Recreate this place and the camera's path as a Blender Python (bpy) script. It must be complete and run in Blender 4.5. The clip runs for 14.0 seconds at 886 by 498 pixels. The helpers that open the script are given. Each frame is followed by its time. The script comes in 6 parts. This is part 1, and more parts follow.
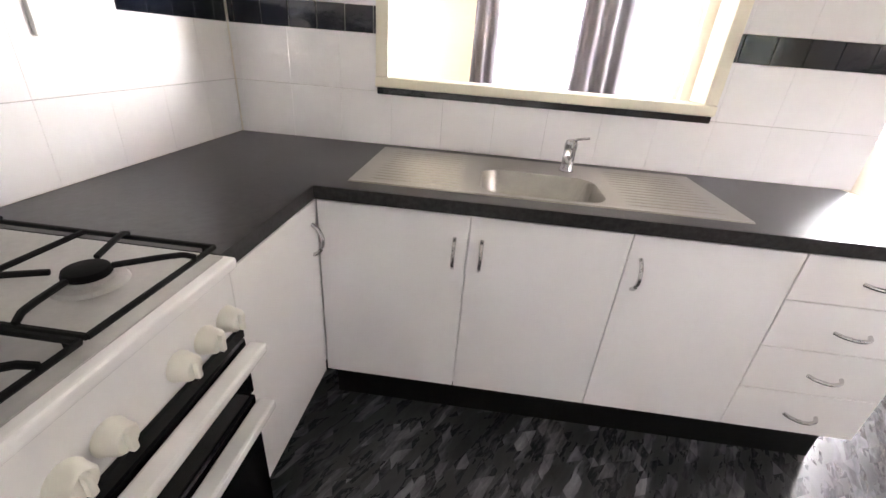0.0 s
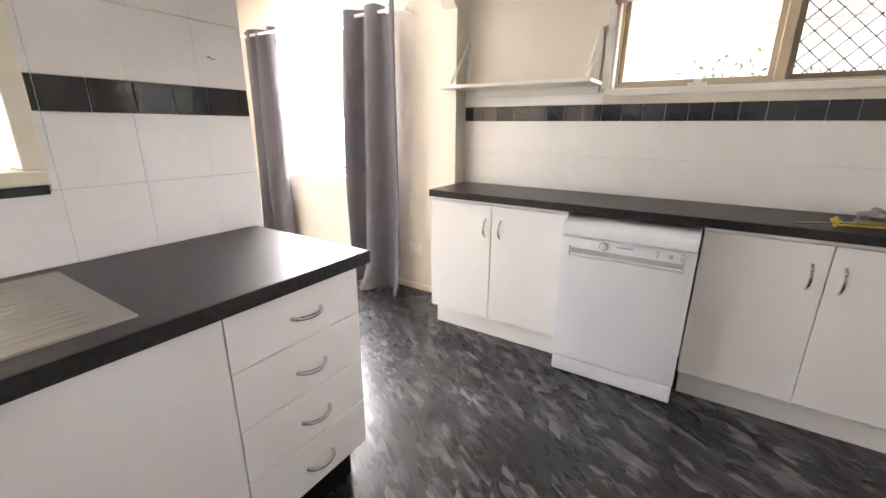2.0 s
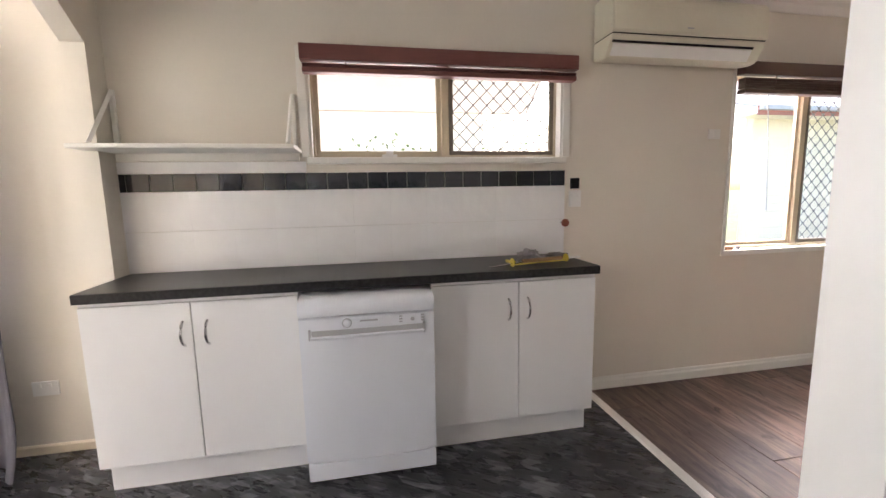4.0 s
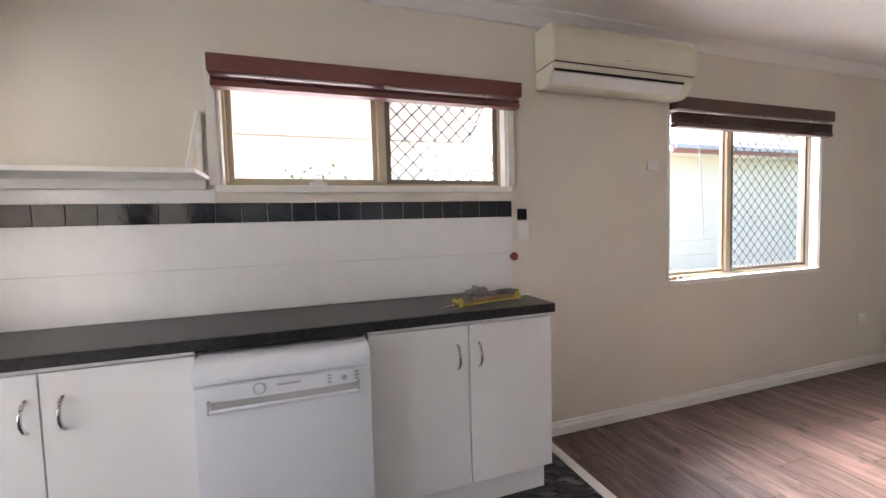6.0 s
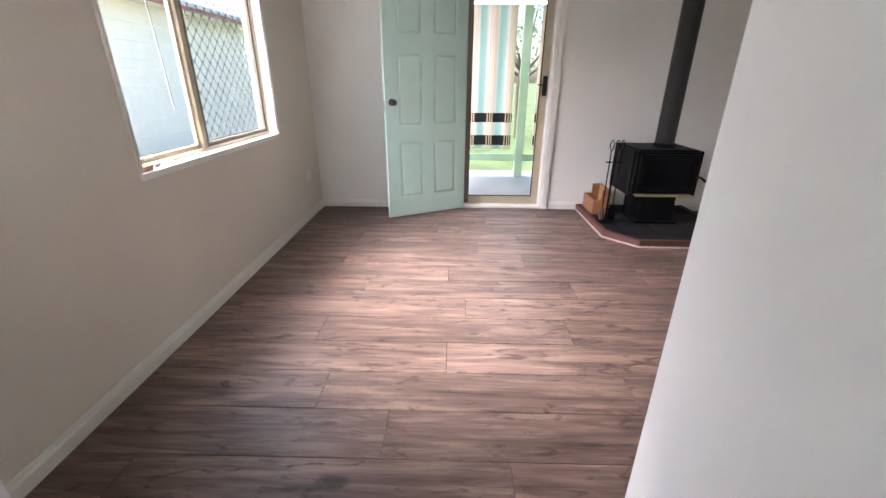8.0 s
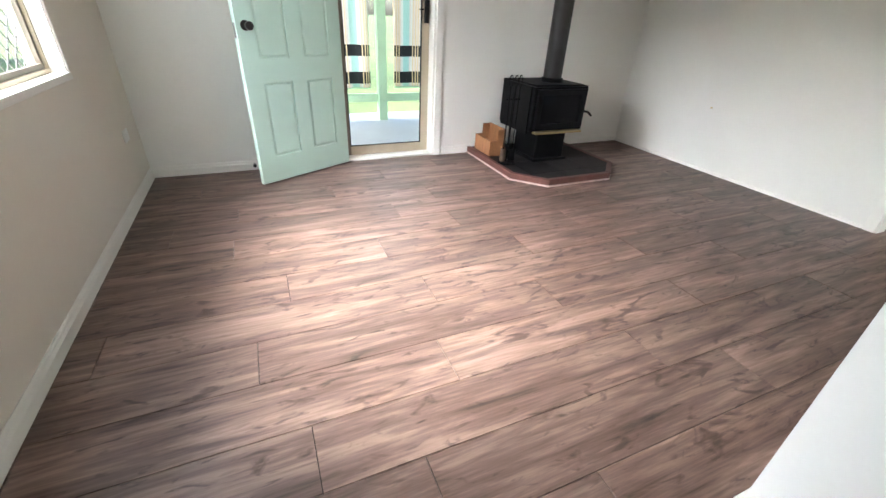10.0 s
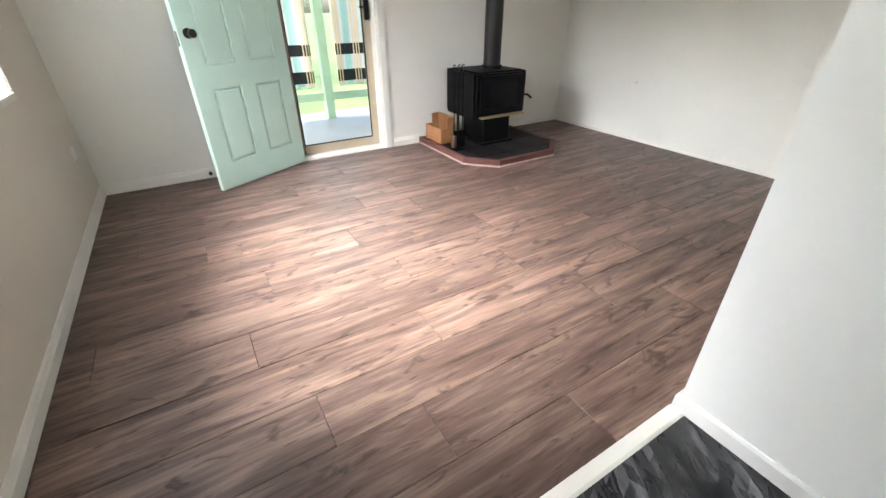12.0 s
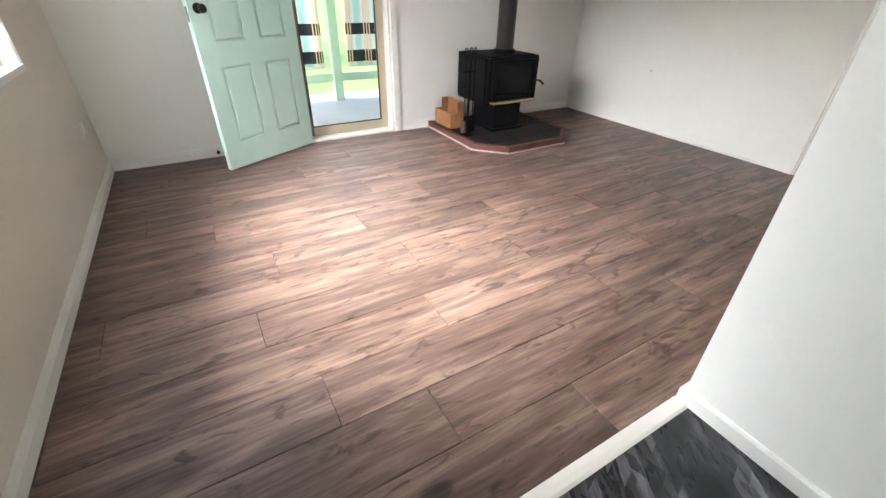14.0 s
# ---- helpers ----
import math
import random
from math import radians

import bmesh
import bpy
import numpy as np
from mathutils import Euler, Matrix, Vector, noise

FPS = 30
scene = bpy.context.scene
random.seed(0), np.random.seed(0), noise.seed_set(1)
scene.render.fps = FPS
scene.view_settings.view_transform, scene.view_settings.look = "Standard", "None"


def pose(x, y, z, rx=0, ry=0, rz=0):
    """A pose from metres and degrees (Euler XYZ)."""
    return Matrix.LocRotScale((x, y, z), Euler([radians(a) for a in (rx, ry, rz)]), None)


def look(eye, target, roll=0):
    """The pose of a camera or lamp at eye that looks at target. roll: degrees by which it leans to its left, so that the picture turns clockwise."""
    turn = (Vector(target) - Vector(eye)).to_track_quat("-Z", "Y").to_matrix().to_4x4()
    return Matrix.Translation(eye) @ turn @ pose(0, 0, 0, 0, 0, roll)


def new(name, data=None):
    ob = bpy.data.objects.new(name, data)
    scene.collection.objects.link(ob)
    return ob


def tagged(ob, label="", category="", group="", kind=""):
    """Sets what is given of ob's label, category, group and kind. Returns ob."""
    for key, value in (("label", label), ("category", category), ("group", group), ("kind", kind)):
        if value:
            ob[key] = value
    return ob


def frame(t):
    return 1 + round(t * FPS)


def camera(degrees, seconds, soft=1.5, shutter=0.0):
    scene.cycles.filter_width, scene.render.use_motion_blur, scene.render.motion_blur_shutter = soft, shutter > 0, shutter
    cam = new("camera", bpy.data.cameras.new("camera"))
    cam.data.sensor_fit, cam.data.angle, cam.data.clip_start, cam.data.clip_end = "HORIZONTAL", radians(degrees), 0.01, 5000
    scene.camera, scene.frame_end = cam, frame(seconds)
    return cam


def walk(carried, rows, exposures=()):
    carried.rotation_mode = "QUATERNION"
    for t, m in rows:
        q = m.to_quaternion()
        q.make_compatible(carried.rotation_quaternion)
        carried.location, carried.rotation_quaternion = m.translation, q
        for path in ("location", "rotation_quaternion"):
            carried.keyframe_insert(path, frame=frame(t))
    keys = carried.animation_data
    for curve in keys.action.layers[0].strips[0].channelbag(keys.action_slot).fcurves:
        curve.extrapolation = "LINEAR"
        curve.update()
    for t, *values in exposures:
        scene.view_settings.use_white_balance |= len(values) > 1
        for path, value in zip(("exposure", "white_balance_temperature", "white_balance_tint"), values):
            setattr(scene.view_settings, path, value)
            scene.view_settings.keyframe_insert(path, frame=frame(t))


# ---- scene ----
cam = camera(94.9, 14.0)
PATH = [
    (0, (0.029, 0.164, 1.274), (-0.105, 1.95, 0.383), 4.7),
    (0.5, (0.073, 0.181, 1.288), (0.664, 1.91, 0.476), 5.8),
    (1, (0.16, 0.189, 1.269), (1.229, 1.714, 0.539), 4.2),
    (1.5, (0.341, 0.279, 1.26), (1.707, 1.587, 0.61), 2.3),
    (2, (0.505, 0.381, 1.265), (2.117, 1.414, 0.69), 0.4),
    (2.5, (0.595, 0.489, 1.284), (2.488, 0.991, 0.875), 0.4),
    (3, (0.699, 0.602, 1.31), (2.659, 0.387, 0.978), -0.6),
    (3.2, (0.717, 0.615, 1.29), (2.661, 0.284, 0.958), -1.0),
    (5.5, (0.764, 0.652, 1.255), (2.719, 0.264, 1.086), -1.3),
    (6, (0.978, 0.572, 1.264), (2.868, -0.075, 1.149), -1.6),
    (6.5, (1.207, 0.548, 1.259), (2.797, -0.645, 1.038), 1.9),
    (7, (1.392, 0.473, 1.292), (2.245, -1.298, 0.928), 1.9),
    (7.5, (1.493, 0.287, 1.279), (1.822, -1.592, 0.677), -0.9),
    (9.8, (2.142, -0.43, 1.169), (1.59, -2.11, 0.234), 6.6),
    (10, (2.166, -0.474, 1.178), (1.444, -2.054, 0.185), 2.9),
    (10.5, (2.238, -0.484, 1.208), (1.072, -1.686, 0.116), 6.6),
    (11, (2.243, -0.4, 1.195), (1.168, -1.76, 0.197), 1.8),
    (11.5, (2.263, -0.33, 1.188), (1.286, -1.79, 0.233), -0.3),
    (12, (2.294, -0.325, 1.193), (1.402, -1.801, 0.18), -0.3),
    (12.5, (2.302, -0.337, 1.181), (1.492, -1.782, 0.06), 0.4),
    (13, (2.307, -0.34, 1.185), (1.505, -1.783, 0.057), 0.5),
    (13.5, (2.327, -0.346, 1.202), (1.473, -1.794, 0.119), 1.1),
    (14, (2.307, -0.338, 1.186), (1.449, -1.794, 0.116), 1.1),
]
EXPOSURE = [(0.0, 3.68, 6600, 18), (0.5, 3.66, 6700, 18), (1.0, 3.42, 6700, 18), (2.0, 3.15, 6750, 17), (3.0, 2.76, 6850, 18), (5.5, 2.70, 6200, 18), (6.5, 2.64, 6400, 20),
            (7.5, 2.60, 6150, 18), (10.0, 2.94, 6000, 6), (10.5, 3.0, 5900, 3), (11.5, 2.96, 6150, 6), (14.0, 2.96, 6150, 7)]
walk(cam, [(t, look(eye, target, roll)) for t, eye, target, roll in PATH], EXPOSURE)

# ---- world and light ----
world = bpy.data.worlds.new("sky")
scene.world = world
world.use_nodes = True
wn = world.node_tree.nodes
wl = world.node_tree.links
bg = wn["Background"]
sky = wn.new("ShaderNodeTexSky")
sky.sky_type = 'NISHITA'
sky.sun_disc = False
sky.sun_elevation = radians(44)
sky.sun_rotation = radians(104)
sky.air_density, sky.dust_density, sky.ozone_density = 1.0, 4.0, 1.0
wl.new(sky.outputs[0], bg.inputs[0])
bg.inputs[1].default_value = 0.135

sun = new("sun", bpy.data.lights.new("sun", 'SUN'))
sun.data.energy, sun.data.angle, sun.data.color = 1.5, radians(28), (1.0, 0.95, 0.88)
sun.matrix_world = look((0, 0, 0), (-0.8, 0.20, -0.80))


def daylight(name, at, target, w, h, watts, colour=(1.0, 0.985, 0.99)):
    """An area lamp added outside one opening, in place of the light from there."""
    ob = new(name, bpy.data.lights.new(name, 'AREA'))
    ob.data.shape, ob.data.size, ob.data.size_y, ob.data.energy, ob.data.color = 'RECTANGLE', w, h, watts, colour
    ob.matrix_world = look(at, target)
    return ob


# Added lamp below the sill, aimed up in place of light off the driveway.
daylight("bounce_kitchen_window", (4.7, 0.2, 0.85), (2.6, 0.2, 1.75), 1.8, 0.8, 6)
daylight("daylight_living_window", (4.95, -2.2, 2.9), (2.0, -2.6, 0.3), 2.2, 2.0, 115, (1.0, 0.945, 0.985))
# Added lamp that brightens the hall through an unseen, made-up opening.
daylight("fill_hall", (-2.3, 0.75, 1.55), (-2.3, -1.2, 1.1), 0.9, 1.1, 3)
# Added fill lamp, out of view under the verandah roof, aimed indoors.
daylight("fill_back_door", (1.1, -5.62, 2.27), (1.1, -3.9, 0.9), 2.4, 0.35, 4)
daylight("daylight_dining_window", (3.25, 3.15, 1.45), (0.0, 2.4, 0.9), 1.4, 1.1, 33)
daylight("daylight_dining_glass", (0.85, 4.55, 1.15), (0.85, 0.0, 0.9), 2.0, 2.0, 10)


# ---- materials ----
def mat(name, base, rough=0.5, metal=0.0, spread=0.06, scale=6.0, grain=90.0, bump=0.05, random_tint=0.0, coat=0.0, stretch=(1, 1, 1)):
    """A surface with a broad blotch and a fine grain in colour, gloss and relief."""
    m = bpy.data.materials.new(name)
    m.use_nodes = True
    n, l = m.node_tree.nodes, m.node_tree.links
    b = n["Principled BSDF"]
    b.inputs["Metallic"].default_value = metal
    b.inputs["Coat Weight"].default_value = coat
    tc, mp = n.new("ShaderNodeTexCoord"), n.new("ShaderNodeMapping")
    mp.inputs["Scale"].default_value = stretch
    l.new(tc.outputs["Object"], mp.inputs["Vector"])
    big, fine = n.new("ShaderNodeTexNoise"), n.new("ShaderNodeTexNoise")
    big.inputs["Scale"].default_value, big.inputs["Detail"].default_value = scale, 4
    fine.inputs["Scale"].default_value, fine.inputs["Detail"].default_value = grain, 3
    for t in (big, fine):
        l.new(mp.outputs[0], t.inputs["Vector"])
    mix = n.new("ShaderNodeMath")
    mix.operation = 'MULTIPLY_ADD'
    mix.inputs[1].default_value, mix.inputs[2].default_value = 0.35, 0.0
    l.new(fine.outputs[0], mix.inputs[0])
    add = n.new("ShaderNodeMath")
    add.operation = 'ADD'
    l.new(big.outputs[0], add.inputs[0])
    l.new(mix.outputs[0], add.inputs[1])
    ramp = n.new("ShaderNodeValToRGB")
    ramp.color_ramp.elements[0].position, ramp.color_ramp.elements[1].position = 0.45, 0.95
    lo, hi = [max(0, c * (1 - spread)) for c in base], [min(1, c * (1 + spread)) for c in base]
    ramp.color_ramp.elements[0].color, ramp.color_ramp.elements[1].color = (*lo, 1), (*hi, 1)
    l.new(add.outputs[0], ramp.inputs[0])
    out = ramp.outputs[0]
    if random_tint:
        info, hsv, mr = n.new("ShaderNodeObjectInfo"), n.new("ShaderNodeHueSaturation"), n.new("ShaderNodeMapRange")
        mr.inputs["To Min"].default_value, mr.inputs["To Max"].default_value = 1 - random_tint, 1 + random_tint
        l.new(info.outputs["Random"], mr.inputs["Value"])
        l.new(mr.outputs[0], hsv.inputs["Value"])
        l.new(out, hsv.inputs["Color"])
        out = hsv.outputs[0]
    l.new(out, b.inputs["Base Color"])
    rr = n.new("ShaderNodeMapRange")
    rr.inputs["To Min"].default_value, rr.inputs["To Max"].default_value = max(0.02, rough * 0.85), min(1, rough * 1.15)
    l.new(big.outputs[0], rr.inputs["Value"])
    l.new(rr.outputs[0], b.inputs["Roughness"])
    if bump:
        bp = n.new("ShaderNodeBump")
        bp.inputs["Strength"].default_value, bp.inputs["Distance"].default_value = bump, 0.01
        l.new(add.outputs[0], bp.inputs["Height"])
        l.new(bp.outputs[0], b.inputs["Normal"])
    return m


PAINT = mat("wall_paint", (0.73, 0.675, 0.585), 0.55, spread=0.03, scale=1.6, grain=60, bump=0.04)
# Wall paint, lighter and cooler to stand in for missing light.
PAINT_LIT = mat("lit_wall_paint", (0.79, 0.775, 0.715), 0.5, spread=0.03, scale=1.3, grain=60, bump=0.04)
PAINT_WARM = mat("dining_paint", (0.78, 0.68, 0.54), 0.6, spread=0.03, scale=1.6, grain=60, bump=0.04)
PAINT_PALE = mat("partition_paint", (0.765, 0.77, 0.745), 0.45, spread=0.02, scale=1.6, grain=60, bump=0.04)
CEIL = mat("ceiling_paint", (0.80, 0.78, 0.74), 0.8, spread=0.03, scale=2, grain=80, bump=0.03)
TRIM = mat("trim_gloss_paint", (0.80, 0.78, 0.72), 0.35, spread=0.03, scale=5, bump=0.03)
CREAM = mat("cream_frame_paint", (0.78, 0.74, 0.60), 0.4, spread=0.05, scale=6, bump=0.03)
LAMI = mat("white_laminate", (0.80, 0.79, 0.78), 0.32, spread=0.02, scale=3, grain=200, bump=0.01)
COUNTER = mat("black_speckled_laminate", (0.022, 0.021, 0.022), 0.33, spread=0.6, scale=60, grain=400, bump=0.05)
KICK = mat("black_kickboard", (0.005, 0.005, 0.005), 0.8, spread=0.3)
TILE = mat("white_glazed_tile", (0.80, 0.79, 0.78), 0.06, spread=0.02, scale=9, grain=24, bump=0.34, random_tint=0.006)
TILE_BLACK = mat("black_glazed_tile", (0.008, 0.010, 0.017), 0.09, spread=0.5, scale=8, grain=40, bump=0.12, random_tint=0.4)
GROUT = mat("grout", (0.64, 0.62, 0.59), 0.9, spread=0.1, grain=300)
STEEL = mat("brushed_steel", (0.36, 0.345, 0.315), 0.32, 1.0, spread=0.08, scale=20, grain=200, bump=0.0, stretch=(1, 8, 1))
SATIN = mat("satin_chrome", (0.62, 0.61, 0.61), 0.24, 1.0, spread=0.03)
CHROME = mat("chrome", (0.45, 0.45, 0.46), 0.14, 1.0, spread=0.03)
ENAMEL = mat("white_enamel", (0.82, 0.81, 0.80), 0.18, spread=0.02, bump=0.01)
ENAMEL_OLD = mat("cream_enamel_knob", (0.78, 0.76, 0.68), 0.3, spread=0.04)
HOB = mat("steel_grey_hob", (0.40, 0.39, 0.37), 0.3, 0.3, spread=0.12, scale=9)
IRON = mat("black_cast_iron", (0.008, 0.008, 0.008), 0.7, 0.0, spread=0.4, bump=0.15)
GLASS_BLACK = mat("black_oven_glass", (0.008, 0.008, 0.009), 0.08, spread=0.2, bump=0.0)
APPLIANCE = mat("white_appliance_steel", (0.74, 0.76, 0.80), 0.42, spread=0.02, scale=3, grain=300, bump=0.01)
GREYPLASTIC = mat("grey_plastic", (0.42, 0.42, 0.43), 0.4, spread=0.05)
ACPLASTIC = mat("aged_white_plastic", (0.70, 0.66, 0.53), 0.35, spread=0.04, scale=4, bump=0.02)
DARK = mat("dark_slot", (0.02, 0.02, 0.02), 0.8)
ROOFRED = mat("red_brown_fascia", (0.36, 0.15, 0.12), 0.5, spread=0.1)
DRIVEWAY = mat("pale_concrete_driveway", (0.52, 0.50, 0.46), 0.8, spread=0.12, scale=1.2, grain=60, bump=0.1)
AWNING = mat("pale_grey_awning_enamel", (0.33, 0.33, 0.33), 0.45, spread=0.05, scale=5)
BLIND = mat("maroon_blind_slat", (0.16, 0.055, 0.045), 0.45, spread=0.25, scale=8, grain=120, stretch=(1, 0.1, 1))
BLIND_BROWN = mat("brown_blind_slat", (0.10, 0.055, 0.040), 0.5, spread=0.25, scale=8, grain=120, stretch=(1, 0.1, 1))
ALU = mat("beige_aluminium", (0.55, 0.47, 0.34), 0.4, 0.3, spread=0.06)
ALU_DARK = mat("dark_aluminium", (0.20, 0.17, 0.13), 0.4, 0.4, spread=0.1)
MESHWIRE = mat("grey_diamond_mesh", (0.20, 0.195, 0.185), 0.5, 0.3, spread=0.1)
CURTAIN = mat("grey_curtain_cloth", (0.125, 0.118, 0.132), 0.85, spread=0.12, scale=4, grain=300, bump=0.15)
MINT = mat("mint_green_door_paint", (0.54, 0.72, 0.62), 0.35, spread=0.03, scale=3, grain=50, bump=0.04)
HEATER = mat("black_stove_enamel", (0.004, 0.004, 0.0045), 0.5, spread=0.35, scale=8, bump=0.06)
FLUE = mat("satin_black_flue", (0.012, 0.010, 0.0095), 0.36, 0.1, spread=0.3)
BRASS = mat("aged_brass", (0.62, 0.48, 0.24), 0.3, 0.9, spread=0.15)
SLATE = mat("dark_slate_tile", (0.020, 0.019, 0.019), 0.6, spread=0.35, scale=12, bump=0.25, random_tint=0.25)
BRICKRED = mat("red_brown_hearth_edge", (0.10, 0.038, 0.028), 0.55, spread=0.3, scale=12, bump=0.2, random_tint=0.2)
PINE = mat("orange_pine", (0.30, 0.135, 0.055), 0.5, spread=0.3, scale=6, grain=60, bump=0.1, stretch=(1, 6, 1))
LOGWOOD = mat("dark_log_bark", (0.09, 0.055, 0.035), 0.8, spread=0.4, scale=20, bump=0.5)
CONCRETE = mat("verandah_concrete", (0.27, 0.28, 0.30), 0.6, spread=0.12, scale=2.5, grain=80, bump=0.1)
GREENPAINT = mat("pale_green_post_paint", (0.42, 0.58, 0.38), 0.5, spread=0.08)
GRASS = mat("lawn", (0.10, 0.14, 0.04), 0.9, spread=0.5, scale=0.8, grain=20, bump=0.3)
LEAF = mat("leaves", (0.12, 0.18, 0.05), 0.6, spread=0.4, scale=3)
BARK = mat("bark", (0.12, 0.09, 0.06), 0.9, spread=0.3, scale=8, bump=0.4)
WEATHERBOARD = mat("neighbour_weatherboard", (0.80, 0.73, 0.58), 0.6, spread=0.05)
ROOFTIN = mat("grey_tin_roof", (0.45, 0.45, 0.46), 0.45, 0.3, spread=0.1)
BEAD = mat("pale_pink_sealant_bead", (0.48, 0.36, 0.32), 0.6, spread=0.12, scale=15)
RAGGREY = mat("grey_rag_cloth", (0.27, 0.26, 0.26), 0.8, spread=0.3, scale=18, bump=0.2)
CARDBOARD = mat("brown_cartridge_card", (0.28, 0.17, 0.08), 0.6, spread=0.25, scale=20)
RED = mat("red_brown_plastic", (0.25, 0.07, 0.04), 0.5, spread=0.1)
YELLOW = mat("yellow_plastic", (0.55, 0.43, 0.05), 0.35, spread=0.08)
WHITEPL = mat("white_plastic", (0.80, 0.79, 0.75), 0.35, spread=0.02)
DRILLGREY = mat("tool_grey_rubber", (0.16, 0.15, 0.16), 0.6, spread=0.2)


def glass(name, tint=(0.95, 0.98, 0.97), rough=0.0):
    m = bpy.data.materials.new(name)
    m.use_nodes = True
    n, l = m.node_tree.nodes, m.node_tree.links
    b = n["Principled BSDF"]
    b.inputs["Base Color"].default_value = (*tint, 1)
    b.inputs["Roughness"].default_value = rough
    b.inputs["Transmission Weight"].default_value = 1.0
    b.inputs["IOR"].default_value = 1.06
    return m


for dull in (HEATER, KICK, DARK, IRON, GLASS_BLACK, SLATE):
    dull.node_tree.nodes["Principled BSDF"].inputs["Specular IOR Level"].default_value = 0.12
COUNTER.node_tree.nodes["Principled BSDF"].inputs["Specular IOR Level"].default_value = 0.32
for glaze in (TILE, TILE_BLACK):
    glaze.node_tree.nodes["Principled BSDF"].inputs["Specular IOR Level"].default_value = 0.75
GLASS = glass("window_glass")


def vinyl_floor(turn=57):
    """Black vinyl printed with overlapping slanted slate-grey chips and fine scratches."""
    m = mat("black_chip_vinyl", (0.03, 0.03, 0.03), 0.27, bump=0.0)
    n, l = m.node_tree.nodes, m.node_tree.links
    b = n["Principled BSDF"]
    tc = n.new("ShaderNodeTexCoord")

    def maths(op, a, c, d=0.0):
        k = n.new("ShaderNodeMath")
        k.operation = op
        for i, s in enumerate((a, c, d)):
            if isinstance(s, float):
                k.inputs[i].default_value = s
            else:
                l.new(s, k.inputs[i])
        return k.outputs[0]
    wob = n.new("ShaderNodeTexNoise")
    wob.inputs["Scale"].default_value, wob.inputs["Detail"].default_value = 12.0, 4
    l.new(tc.outputs["Object"], wob.inputs["Vector"])
    bend = n.new("ShaderNodeVectorMath")
    bend.operation = 'MULTIPLY_ADD'
    bend.inputs[1].default_value = (0.022, 0.022, 0.0)
    l.new(wob.outputs["Color"], bend.inputs[0])
    l.new(tc.outputs["Object"], bend.inputs[2])

    def chips(angle, shear, length, width, shift):
        """Grey value of each chip of a slanted running-bond layer."""
        mp, sp, cb, br = n.new("ShaderNodeMapping"), n.new("ShaderNodeSeparateXYZ"), n.new("ShaderNodeCombineXYZ"), n.new("ShaderNodeTexBrick")
        mp.inputs["Rotation"].default_value = (0, 0, radians(-angle))
        mp.inputs["Location"].default_value = (shift, shift * 0.7, 0)
        l.new(bend.outputs[0], mp.inputs["Vector"])
        l.new(mp.outputs[0], sp.inputs[0])
        l.new(maths('MULTIPLY_ADD', sp.outputs[1], shear, sp.outputs[0]), cb.inputs[0])
        l.new(sp.outputs[1], cb.inputs[1])
        l.new(cb.outputs[0], br.inputs["Vector"])
        br.inputs["Scale"].default_value, br.inputs["Mortar Size"].default_value = 1.0, 0.0
        br.inputs["Brick Width"].default_value, br.inputs["Row Height"].default_value = length, width
        br.offset, br.offset_frequency, br.squash, br.squash_frequency = 0.43, 2, 0.7, 3
        br.inputs["Color1"].default_value, br.inputs["Color2"].default_value = (0, 0, 0, 1), (1, 1, 1, 1)
        return br.outputs["Color"], mp.outputs[0]
    one, along = chips(turn, 1.3, 0.120, 0.036, 0.0)
    two, _ = chips(turn + 9, -1.1, 0.090, 0.030, 0.37)
    fine = n.new("ShaderNodeMapping")
    fine.inputs["Scale"].default_value = (9.0, 42.0, 1.0)
    l.new(along, fine.inputs["Vector"])
    streak = n.new("ShaderNodeTexNoise")
    streak.inputs["Scale"].default_value, streak.inputs["Detail"].default_value, streak.inputs["Roughness"].default_value = 1.0, 6, 0.6
    l.new(fine.outputs[0], streak.inputs["Vector"])
    a = maths('ADD', maths('MULTIPLY', one, 0.36), maths('MULTIPLY', two, 0.24))
    a = maths('ADD', a, maths('MULTIPLY', streak.outputs[0], 0.52))
    r = n.new("ShaderNodeValToRGB")
    e = r.color_ramp.elements
    e[0].position, e[0].color = 0.22, (0.006, 0.006, 0.007, 1)
    e[1].position, e[1].color = 0.88, (0.20, 0.20, 0.212, 1)
    mid = e.new(0.58)
    mid.color = (0.024, 0.0245, 0.027, 1)
    l.new(a, r.inputs[0])
    l.new(r.outputs[0], b.inputs["Base Color"])
    l.new(maths('MULTIPLY_ADD', a, -0.34, 0.46), b.inputs["Roughness"])
    bp = n.new("ShaderNodeBump")
    bp.inputs["Strength"].default_value, bp.inputs["Distance"].default_value = 0.42, 0.004
    l.new(a, bp.inputs["Height"])
    l.new(bp.outputs[0], b.inputs["Normal"])
    return m


VINYL = vinyl_floor()


